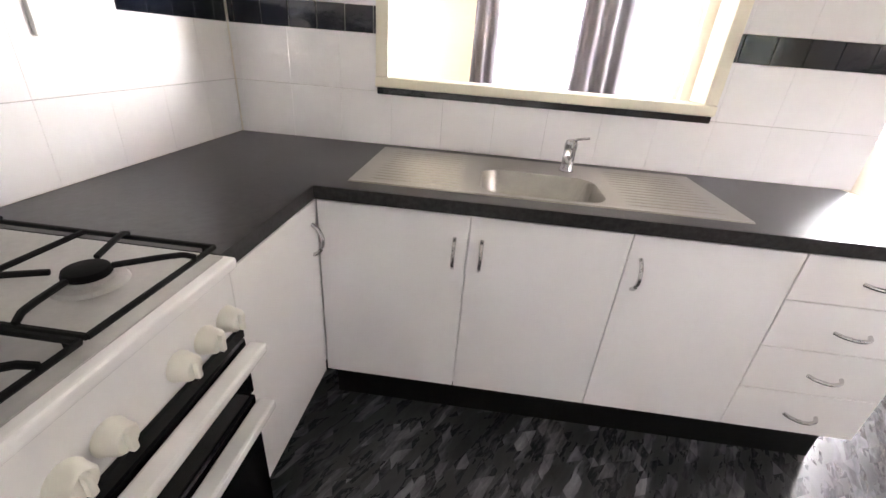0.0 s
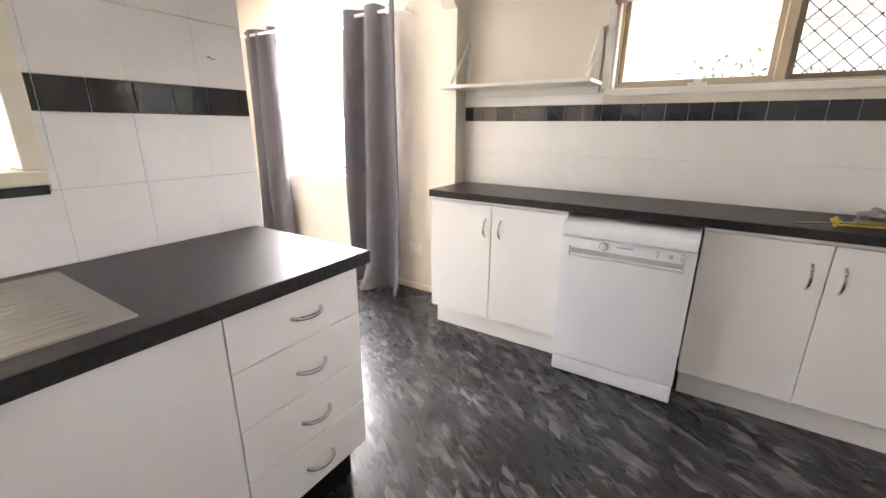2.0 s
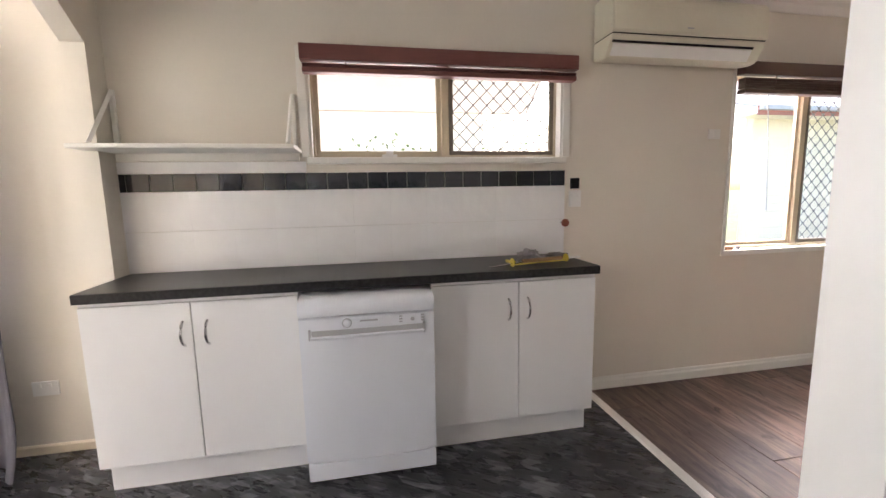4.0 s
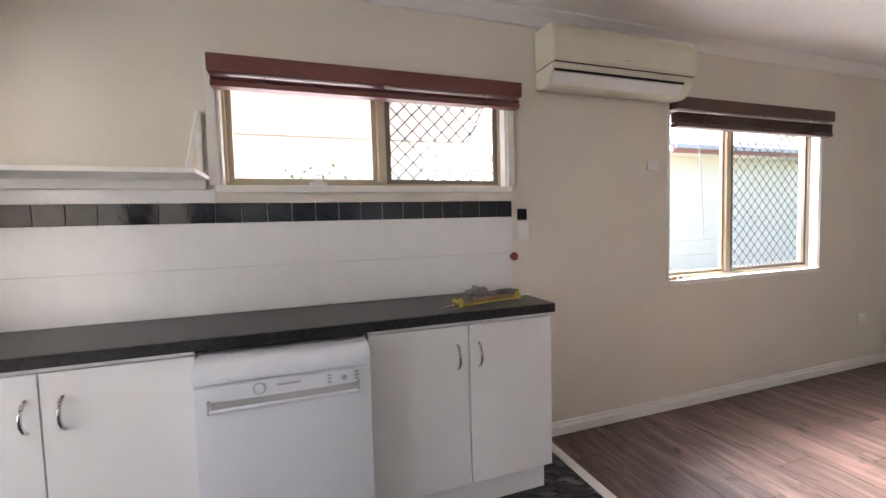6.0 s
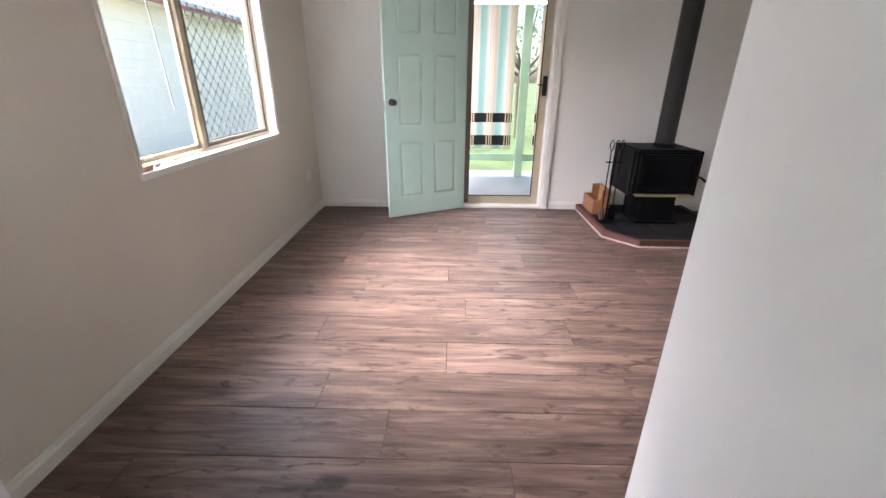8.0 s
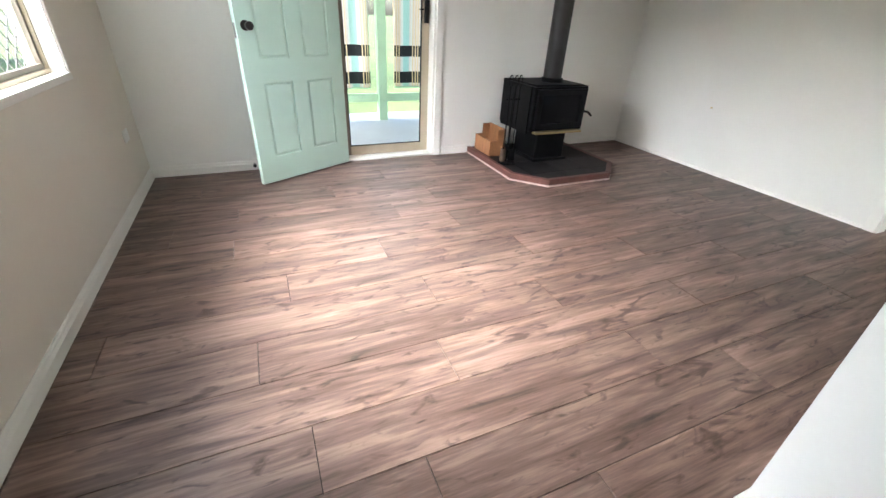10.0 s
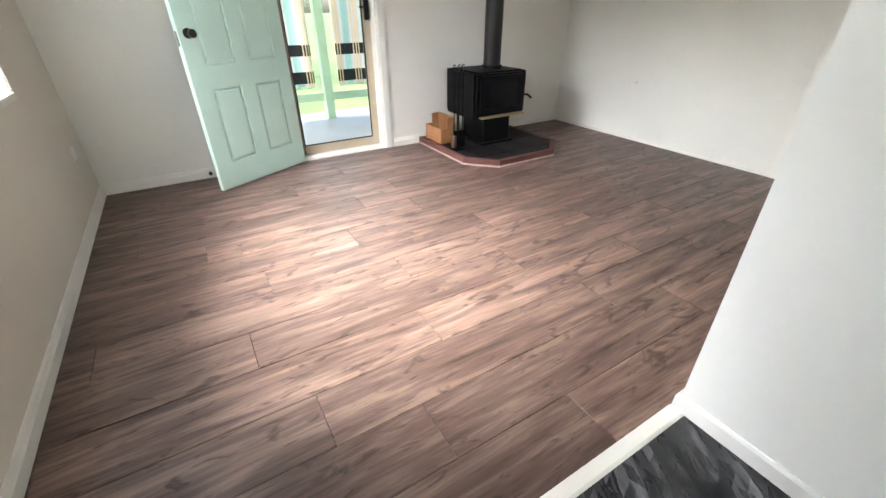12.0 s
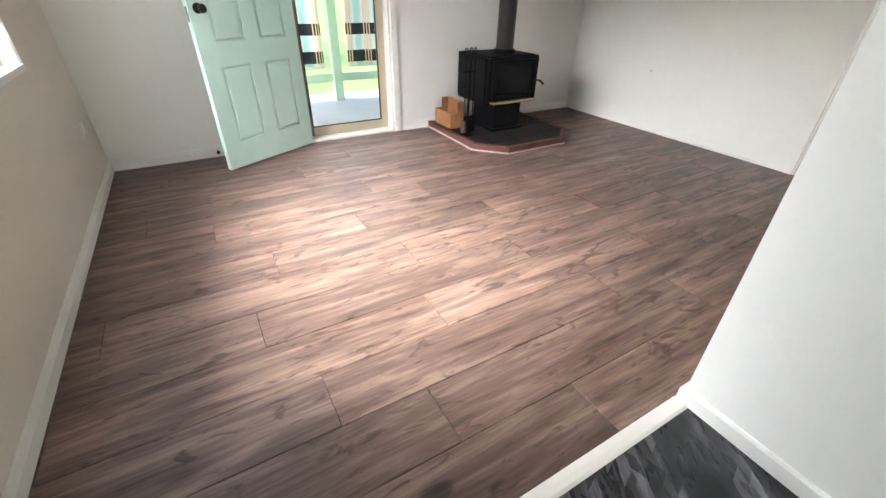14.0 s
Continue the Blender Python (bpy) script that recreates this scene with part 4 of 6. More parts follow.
def sink():
    s = thing("sink", (0.22, 1.51, 0.90), "stainless steel sink with one bowl and two ribbed drainers", "sink")
    x0, x1, y0, y1, z = -0.352, 0.80, 1.285, 1.745, 0.9045
    bx0, bx1, by0, by1 = 0.035, 0.415, 1.315, 1.575
    bm = B()
    n = 8

    def rounded(x0, x1, y0, y1, r):
        pts = []
        for cx, cy, a0 in ((x1 - r, y1 - r, 0), (x0 + r, y1 - r, 90), (x0 + r, y0 + r, 180), (x1 - r, y0 + r, 270)):
            for i in range(n + 1):
                a = radians(a0 + 90 * i / n)
                pts.append((cx + r * math.cos(a), cy + r * math.sin(a)))
        return pts
    outer0 = [bm.verts.new((x, y, z - 0.004)) for x, y in rounded(x0, x1, y0, y1, 0.008)]
    outer1 = [bm.verts.new((x, y, z)) for x, y in rounded(x0 + 0.003, x1 - 0.003, y0 + 0.003, y1 - 0.003, 0.008)]
    outer2 = [bm.verts.new((x, y, z - 0.002)) for x, y in rounded(x0 + 0.014, x1 - 0.014, y0 + 0.014, y1 - 0.014, 0.01)]
    rim = [bm.verts.new((x, y, z - 0.003)) for x, y in rounded(bx0, bx1, by0, by1, 0.07)]
    rings = [rim]
    for dz, ins, r in ((0.008, 0.004, 0.07), (0.10, 0.012, 0.07), (0.135, 0.03, 0.06), (0.145, 0.06, 0.05)):
        rings.append([bm.verts.new((x, y, z - 0.003 - dz)) for x, y in rounded(bx0 + ins, bx1 - ins, by0 + ins, by1 - ins, r)])
    allr = [outer0, outer1, outer2] + rings
    for a, b in zip(allr, allr[1:]):
        k = len(a)
        for i in range(k):
            bm.faces.new((a[i], a[(i + 1) % k], b[(i + 1) % k], b[i]))
    bm.faces.new(rings[-1])
    part("bowl_and_top", bm, STEEL, s, smooth=True)
    for a, b in ((x0 + 0.045, bx0 - 0.05), (bx1 + 0.05, x1 - 0.045)):
        bm = B()
        k = 13
        for i in range(k):
            y = 1.335 + i * (1.69 - 1.335) / (k - 1)
            tube(bm, [(a, y, z - 0.0085), (a + 0.03, y, z - 0.0064), (b - 0.03, y, z - 0.0064), (b, y, z - 0.0085)], 0.0060, 8)
        part("drainer_ribs", bm, STEEL, s, "pressed drainer ribs", smooth=True)
    part("waste", lathe(B(), [(0.040, 0.0), (0.040, 0.004), (0.026, 0.005), (0.024, 0.002)], (0.225, 1.445, z - 0.1485), 20), CHROME, s, "chrome waste ring", smooth=True)


sink()


def mixer_tap():
    t = thing("mixer_tap", (0.34, 1.66, 0.902), "chrome single-lever kitchen mixer tap", "tap")
    part("body", lathe(B(), [(0.026, 0), (0.026, 0.006), (0.022, 0.012), (0.021, 0.075), (0.023, 0.085), (0.020, 0.105), (0.012, 0.112)], (0.34, 1.66, 0.902), 20), CHROME, t, smooth=True)
    part("spout", tube(B(), [(0.34, 1.655, 0.955), (0.325, 1.60, 0.985), (0.305, 1.52, 0.995), (0.30, 1.49, 0.985), (0.298, 1.483, 0.968)], 0.012, 12), CHROME, t, smooth=True)
    part("lever", tube(B(), [(0.34, 1.66, 1.008), (0.36, 1.652, 1.018), (0.395, 1.642, 1.026)], 0.006, 10, 0.004), CHROME, t, smooth=True)


mixer_tap()


def gas_cooker():
    x0, x1, y0, y1 = XW + 0.02, -0.405, 0.235, 0.78
    c = thing("gas_cooker", ((x0 + x1) / 2, (y0 + y1) / 2, 0), "white upright gas cooker with four burners and black oven doors", "cooker")
    part("body", box(B(), x0, x1 - 0.045, y0, y1, 0.06, 0.875, 0.004, 1), ENAMEL, c)
    part("control_panel", box(B(), x1 - 0.045, x1 - 0.004, y0, y1, 0.745, 0.880, 0.008, 2), ENAMEL, c)
    part("hob_rim", box(B(), x0, x1 + 0.012, y0, y1, 0.880, 0.903, 0.007, 3), ENAMEL, c)
    part("hob_top", box(B(), x0 + 0.02, x1 - 0.008, y0 + 0.010, y1 - 0.010, 0.9035, 0.906), HOB, c, "brushed grey spill tray")
    for i, y in enumerate((0.737, 0.676, 0.611, 0.480, 0.419, 0.33)):
        k = part("knob", lathe(B(), [(0.025, 0.0), (0.026, 0.005), (0.024, 0.010), (0.021, 0.026), (0.017, 0.030)], (x1 - 0.004, y, 0.792), 20, Matrix.Rotation(radians(90), 4, 'Y')), ENAMEL_OLD, c, "cream plastic control knob", smooth=True)
        part("grip", box(B(), x1 + 0.022, x1 + 0.034, y - 0.005, y + 0.005, 0.774, 0.810, 0.003, 2), ENAMEL_OLD, k)
    part("vent_slot", box(B(), x1 - 0.04, x1 + 0.002, y0 + 0.004, y1 - 0.004, 0.722, 0.745), DARK, c, "black vent slot")
    g = part("grill_door", box(B(), x1 - 0.04, x1 + 0.004, y0 + 0.004, y1 - 0.004, 0.575, 0.720, 0.004, 1), GLASS_BLACK, c, "black glass grill door")
    part("handle", box(B(), x1 + 0.012, x1 + 0.050, y0 + 0.01, y1 - 0.006, 0.694, 0.716, 0.006, 2), ENAMEL, g, "white bar handle")
    o = part("oven_door", box(B(), x1 - 0.04, x1 + 0.004, y0 + 0.004, y1 - 0.004, 0.14, 0.565, 0.004, 1), GLASS_BLACK, c, "black glass oven door")
    part("handle", box(B(), x1 + 0.012, x1 + 0.050, y0 + 0.01, y1 - 0.006, 0.535, 0.560, 0.006, 2), ENAMEL, o, "white bar handle")
    part("drawer_front", box(B(), x1 - 0.04, x1 + 0.002, y0 + 0.004, y1 - 0.004, 0.065, 0.135, 0.004, 1), ENAMEL, c)
    part("plinth", box(B(), x0 + 0.03, x1 - 0.06, y0 + 0.02, y1 - 0.02, 0.0, 0.06), KICK, c)
    ym = (y0 + y1) / 2
    for bx in (x0 + 0.15, x1 - 0.145):
        for by, r in ((y0 + 0.14, 0.036), (y1 - 0.135, 0.030)):
            bn = part("burner", lathe(B(), [(r + 0.022, 0), (r + 0.018, 0.006), (r + 0.004, 0.008), (r + 0.002, 0.014)], (bx, by, 0.906), 24), HOB, c, smooth=True)
            part("burner_cap", lathe(B(), [(r, 0.014), (r + 0.003, 0.018), (r, 0.026), (r * 0.7, 0.029)], (bx, by, 0.906), 24), IRON, bn, "black burner cap", smooth=True)
    z = 0.925
    for a, b in ((y0 + 0.02, ym - 0.005), (ym + 0.005, y1 - 0.014)):
        gx0, gx1 = x0 + 0.03, x1 - 0.018
        bm = B()
        for p in ([(gx0, a), (gx1, a)], [(gx0, b), (gx1, b)], [(gx0, a), (gx0, b)], [(gx1, a), (gx1, b)]):
            tube(bm, [(*p[0], z), (*p[1], z)], 0.0048, 6)
        mid = (gx0 + gx1) / 2
        by = (a + b) / 2
        tube(bm, [(mid, a, z), (mid, b, z)], 0.0048, 6)
        for bx in (x0 + 0.15, x1 - 0.145):
            out = gx1 if bx > mid else gx0
            for (sx, sy), (ox, oy) in (((out, by + 0.075), (0.0, -0.4)), ((mid, by - 0.070), (0.0, 0.4)), ((bx + 0.035, a), (-0.4, 0.0)), ((bx - 0.035, b), (0.4, 0.0))):
                e = Vector((bx, by, z + 0.012))
                f = Vector((sx, sy, z))
                k = (e - f).normalized()
                h = f + (e - f) * 0.10 + Vector((0, 0, 0.012))
                tube(bm, [f, f + Vector((0, 0, 0.007)), h, h + (e - h) * 0.2, e - k * 0.038], 0.0050, 6)
        for px in (gx0, gx1):
            for py in (a, b):
                tube(bm, [(px + (0.02 if px == gx0 else -0.02), py, z), (px + (0.02 if px == gx0 else -0.02), py, 0.906)], 0.004, 6)
        part("trivet", bm, IRON, c, "black wire pan support", smooth=True)


gas_cooker()


def cabinet_x(y0, y1, seam, label, hy):
    """A shallow two-door base cabinet against the east wall."""
    c = thing("base_cabinet", (2.77, (y0 + y1) / 2, 0), label, "cabinet", "east base cabinets")
    part("body", box(B(), 2.585, 2.985, y0 + 0.001, y1 - 0.001, 0.135, 0.860), LAMI, c)
    part("kickboard", box(B(), 2.622, 2.637, y0 + 0.012, y1 - 0.012, 0, 0.135), LAMI, c, "white kickboard")
    part("end_foot", box(B(), 2.637, 2.97, y0 + 0.012, y0 + 0.028, 0, 0.135), LAMI, c)
    part("end_foot", box(B(), 2.637, 2.97, y1 - 0.028, y1 - 0.012, 0, 0.135), LAMI, c)
    part("top_rail", box(B(), 2.572, 2.585, y0 + 0.002, y1 - 0.002, 0.842, 0.860), LAMI, c)
    for a, b, h in ((y0 + 0.002, seam - 0.002, hy[0]), (seam + 0.002, y1 - 0.002, hy[1])):
        d = part("door", box(B(), 2.566, 2.583, a, b, 0.138, 0.838, 0.0015, 1), LAMI, c)
        bow_handle(d, (2.566, h, 0.705), (0, 0, 1), (-1, 0, 0), 0.105)
    return c


cabinet_x(0.945, 1.79, 1.375, "white laminate two-door base cabinet beside the dishwasher", (1.315, 1.41))
cabinet_x(-0.485, 0.352, -0.077, "white laminate two-door base cabinet at the worktop's end", (-0.123, -0.025))
w = thing("worktop", (2.77, 0.65, 0.860), "black speckled laminate worktop along the window wall", "worktop")
part("slab", prism(B(), [(2.546, -0.492), (2.994, -0.492), (2.994, 1.80), (2.87, 1.80), (2.546, 1.79)], 0.8605, 0.90), COUNTER, w)
part("front_edge", box(B(), 2.541, 2.546, -0.492, 1.79, 0.860, 0.899), COUNTER, w)


def dishwasher():
    d = thing("dishwasher", (2.7, 0.645, 0), "white freestanding dishwasher pushed under the worktop", "dishwasher")
    y0, y1, xf = 0.358, 0.935, 2.462
    part("carcass", box(B(), xf + 0.035, 2.97, y0 + 0.006, y1 - 0.006, 0.02, 0.760), APPLIANCE, d)
    lid = B()
    prof = [(2.97, 0.767), (xf - 0.010, 0.767), (xf - 0.012, 0.775), (xf - 0.011, 0.797), (xf - 0.004, 0.815), (xf + 0.012, 0.829), (xf + 0.040, 0.836), (xf + 0.075, 0.838), (2.97, 0.838)]
    lo = [lid.verts.new((x, y0 + 0.001, z)) for x, z in prof]
    hi = [lid.verts.new((x, y1 - 0.001, z)) for x, z in prof]
    lid.faces.new(lo)
    lid.faces.new(hi[::-1])
    for i in range(len(prof)):
        lid.faces.new((lo[i], hi[i], hi[(i + 1) % len(prof)], lo[(i + 1) % len(prof)]))
    bmesh.ops.bevel(lid, geom=[e for e in lid.edges if abs(e.verts[0].co.y - e.verts[1].co.y) < 1e-6], offset=0.005, segments=2, affect='EDGES')
    part("lid", lid, APPLIANCE, d, "white top lid with a rounded front", smooth=True)
    # door: a panel that bows out a little across its width, with its grip laid on near the top
    door = B()
    n = 10
    front, back = [], []
    for i in range(n + 1):
        y = y0 + 0.002 + (y1 - y0 - 0.004) * i / n
        u = 2 * i / n - 1
        x = xf + 0.012 * u * u * u * u - 0.004
        front.append([door.verts.new((x + dx, y, z)) for z, dx in ((0.100, 0.006), (0.106, 0.0), (0.752, 0.0), (0.760, 0.007))])
        back.append([door.verts.new((xf + 0.034, y, z)) for z in (0.100, 0.760)])
    for i in range(n):
        a, b, c, e = front[i], front[i + 1], back[i], back[i + 1]
        for k in range(3):
            door.faces.new((a[k], b[k], b[k + 1], a[k + 1]))
        door.faces.new((a[3], b[3], e[1], c[1]))
        door.faces.new((c[0], c[1], e[1], e[0]))
        door.faces.new((c[0], e[0], b[0], a[0]))
    for f, k in ((front[0], back[0]), (front[n], back[n])):
        door.faces.new([f[0], f[1], f[2], f[3], k[1], k[0]])
    door = part("door", door, APPLIANCE, d, smooth=True)
    a, b, x = 0.405, 0.888, xf - 0.004
    # Grey strip laid on the face stands in for a recess's shade.
    part("recess_shade", swept([(x + 0.002, 0.680), (x - 0.0015, 0.680), (x - 0.0015, 0.704), (x + 0.002, 0.704)], a + 0.006, b - 0.006), GREYPLASTIC, door, "grey strip for the shade of a grip recess")
    part("pull_lip", swept([(x + 0.001, 0.664), (x - 0.006, 0.668), (x - 0.009, 0.676), (x - 0.006, 0.681), (x + 0.001, 0.681)], a, b), APPLIANCE, door, "moulded grip lip")
    for y in (a - 0.003, b - 0.003):
        part("grip_end", swept([(x + 0.001, 0.664), (x - 0.007, 0.672), (x - 0.005, 0.708), (x + 0.001, 0.712)], y, y + 0.009), GREYPLASTIC, door)
    part("dial", lathe(B(), [(0.017, 0), (0.016, 0.009), (0.011, 0.013)], (x, 0.735, 0.731), 20, Matrix.Rotation(radians(-90), 4, 'Y')), APPLIANCE, door, smooth=True)
    part("dial_collar", lathe(B(), [(0.021, 0), (0.0205, 0.002)], (x, 0.735, 0.731), 20, Matrix.Rotation(radians(-90), 4, 'Y')), GREYPLASTIC, door, smooth=True)
    part("name_bar", box(B(), x - 0.0016, x + 0.001, 0.605, 0.680, 0.733, 0.740), GREYPLASTIC, door, "small grey lettering bar")
    for i in range(2):
        for k in range(3):
            part("indicator", box(B(), x - 0.002, x + 0.004, 0.405 + i * 0.095, 0.418 + i * 0.095, 0.717 + 0.012 * k, 0.723 + 0.012 * k), GREYPLASTIC, door)
    part("button", lathe(B(), [(0.009, 0), (0.008, 0.004)], (x, 0.455, 0.729), 14, Matrix.Rotation(radians(-90), 4, 'Y')), GREYPLASTIC, door, smooth=True)
    part("kick_panel", box(B(), xf + 0.004, xf + 0.030, y0 + 0.004, y1 - 0.004, 0.012, 0.097, 0.008, 3), APPLIANCE, d)
    for y in (y0 + 0.05, y1 - 0.05):
        for fx in (xf + 0.07, 2.92):
            part("foot", lathe(B(), [(0.018, 0), (0.018, 0.01), (0.008, 0.012), (0.008, 0.022)], (fx, y, 0), 12), DARK, d)


dishwasher()


def wall_shelf():
    s = thing("wall_shelf", (2.86, 1.42, 1.49), "white painted timber shelf on two angled brackets", "shelf")
    part("board", box(B(), 2.74, 2.995, 0.945, 1.86, 1.488, 1.507, 0.004, 2), TRIM, s)
    part("batten", box(B(), 2.975, 2.9955, 0.96, 1.795, 1.450, 1.4875), TRIM, s)
    for y in (0.975, 1.785):
        br = part("bracket", box(B(), 2.978, 2.996, y - 0.011, y + 0.011, 1.508, 1.78, 0.003, 1), TRIM, s, "white angled bracket")
        bm = tube(B(), [(2.77, y, 1.512), (2.985, y, 1.775)], 0.011, 4)
        part("strut", bm, TRIM, br)


wall_shelf()


def split_ac():
    a = thing("air_conditioner", (2.9, -1.17, 2.0), "aged white split-system air conditioner on the wall", "air conditioner")
    y0, y1 = -1.665, -0.690
    casing = swept([(2.998, 2.000), (2.915, 1.988), (2.880, 1.992), (2.866, 2.000), (2.828, 2.070), (2.816, 2.098), (2.998, 2.098)], y0, y1)
    bmesh.ops.bevel(casing, geom=list(casing.edges), offset=0.006, segments=2, affect='EDGES')
    part("casing", casing, ACPLASTIC, a)
    front = swept([(2.997, 2.102), (2.809, 2.102), (2.804, 2.110), (2.803, 2.235), (2.812, 2.275), (2.835, 2.302), (2.870, 2.312), (2.997, 2.312)], y0 - 0.004, y1 + 0.004)
    bmesh.ops.bevel(front, geom=list(front.edges), offset=0.007, segments=3, affect='EDGES')
    panel = part("front_panel", front, ACPLASTIC, a, "aged cream front panel")
    part("badge", box(B(), 2.8015, 2.8035, -1.175, -1.135, 2.135, 2.141), GREYPLASTIC, panel, "small grey lettering bar")
    part("panel_gap", box(B(), 2.815, 2.99, y0 + 0.004, y1 - 0.004, 2.0985, 2.1015), DARK, a)
    part("outlet_slot", swept([(2.829, 2.056), (2.824, 2.066), (2.840, 2.070), (2.845, 2.058)], y0 + 0.07, y1 - 0.012), DARK, a, "dark outlet slot")
    part("louvre", swept([(2.831, 2.050), (2.862, 1.996), (2.866, 2.000), (2.836, 2.054)], y0 + 0.075, y1 - 0.02), WHITEPL, a, "white outlet louvre")


split_ac()


def power_points():
    s = thing("wall_controller", (XE, -0.59, 1.31), "small dark wall controller above a white socket", "switch")
    part("case", box(B(), XE - 0.018, XE, -0.616, -0.563, 1.283, 1.345, 0.004, 2), DARK, s)
    s2 = thing("power_socket", (XE, -0.59, 1.22), "white double power socket", "socket")
    part("plate", box(B(), XE - 0.010, XE, -0.632, -0.556, 1.175, 1.272, 0.003, 2), WHITEPL, s2)
    for y in (-0.612, -0.576):
        part("rocker", box(B(), XE - 0.014, XE - 0.010, y - 0.008, y + 0.008, 1.235, 1.255, 0.001, 1), WHITEPL, s2)
    h = thing("tap_handle", (XE, -0.51, 1.085), "small red-brown tap handle at the tiles' edge", "tap")
    part("stem", tube(B(), [(XE, -0.512, 1.085), (XE - 0.04, -0.512, 1.085)], 0.008, 8), CHROME, h)
    part("grip", lathe(B(), [(0.010, 0), (0.023, 0.006), (0.023, 0.016), (0.010, 0.022)], (XE - 0.04, -0.512, 1.085), 12, Matrix.Rotation(radians(-90), 4, 'Y')), RED, h, smooth=True)
    sw = thing("light_switch", (XE, -1.53, 1.60), "white light switch plate", "switch")
    part("plate", box(B(), XE - 0.009, XE, -1.575, -1.49, 1.575, 1.635, 0.003, 2), WHITEPL, sw)
    part("rocker", box(B(), XE - 0.013, XE - 0.009, -1.540, -1.524, 1.592, 1.616, 0.001, 1), WHITEPL, sw)
    pw = thing("power_socket", (XW, 1.17, 1.28), "white double power socket on the tiles", "socket")
    part("plate", box(B(), XW, XW + 0.012, 1.06, 1.29, 1.228, 1.35, 0.004, 2), WHITEPL, pw)
    for y in (1.11, 1.24):
        part("rocker", box(B(), XW + 0.012, XW + 0.016, y - 0.01, y + 0.01, 1.30, 1.325, 0.001, 1), WHITEPL, pw)
    lo = thing("power_socket", (XE, -3.74, 0.4), "white double power socket low on the wall", "socket")
    part("plate", box(B(), XE - 0.009, XE, -3.80, -3.69, 0.37, 0.445, 0.003, 2), WHITEPL, lo)
    for y in (-3.765, -3.725):
        part("rocker", box(B(), XE - 0.013, XE - 0.009, y - 0.008, y + 0.008, 0.415, 0.435, 0.001, 1), WHITEPL, lo)
    dn = thing("power_socket", (XE, 2.24, 0.345), "white double power socket on the cream dining wall", "socket")
    part("plate", box(B(), XE - 0.009, XE, 2.180, 2.295, 0.308, 0.382, 0.003, 2), WHITEPL, dn)
    for y in (2.215, 2.26):
        part("rocker", box(B(), XE - 0.013, XE - 0.009, y - 0.008, y + 0.008, 0.352, 0.372, 0.001, 1), WHITEPL, dn)
    tv = thing("aerial_plate", (XL, -2.9, 0.45), "tiny brass wall hook on the cream wall", "hook")
    part("hook", lathe(B(), [(0.006, 0), (0.004, 0.012), (0.007, 0.018)], (XL, -3.05, 0.56), 8, Matrix.Rotation(radians(90), 4, 'Y')), BRASS, tv)
    st = thing("window_stay", (XE - 0.01, 0.50, 1.467), "small white window latch on the sill", "latch")
    part("base", box(B(), XE - 0.022, XE + 0.012, 0.455, 0.535, 1.467, 1.482, 0.003, 2), WHITEPL, st)
    part("thumb", box(B(), XE - 0.014, XE + 0.006, 0.475, 0.512, 1.482, 1.503, 0.005, 2), WHITEPL, st)
    b3 = thing("timber_offcut", (XE + 0.03, -1.72, 0.860), "small timber wedge lying on the window sill", "wood block")
    part("block", box(B(), XE + 0.004, XE + 0.03, -1.75, -1.69, 0.860, 0.885, 0.002, 1), PINE, b3)
    b4 = thing("bottle_cap", (XE + 0.02, -1.80, 0.860), "small dark cap lying on the window sill", "cap")
    part("cap", lathe(B(), [(0.012, 0), (0.012, 0.02), (0.008, 0.024)], (XE + 0.02, -1.80, 0.860), 12), DRILLGREY, b4)


power_points()
for x, z in ((1.02, 1.60), (1.30, 1.475)):
    hk = thing("wall_hook", (x, 1.80, z), "tiny grey screw hook in the white tiles", "hook")
    part("hook", tube(B(), [(x, 1.80, z), (x, 1.785, z), (x + 0.004, 1.778, z - 0.008), (x + 0.012, 1.778, z - 0.004)], 0.0025, 6), GREYPLASTIC, hk)


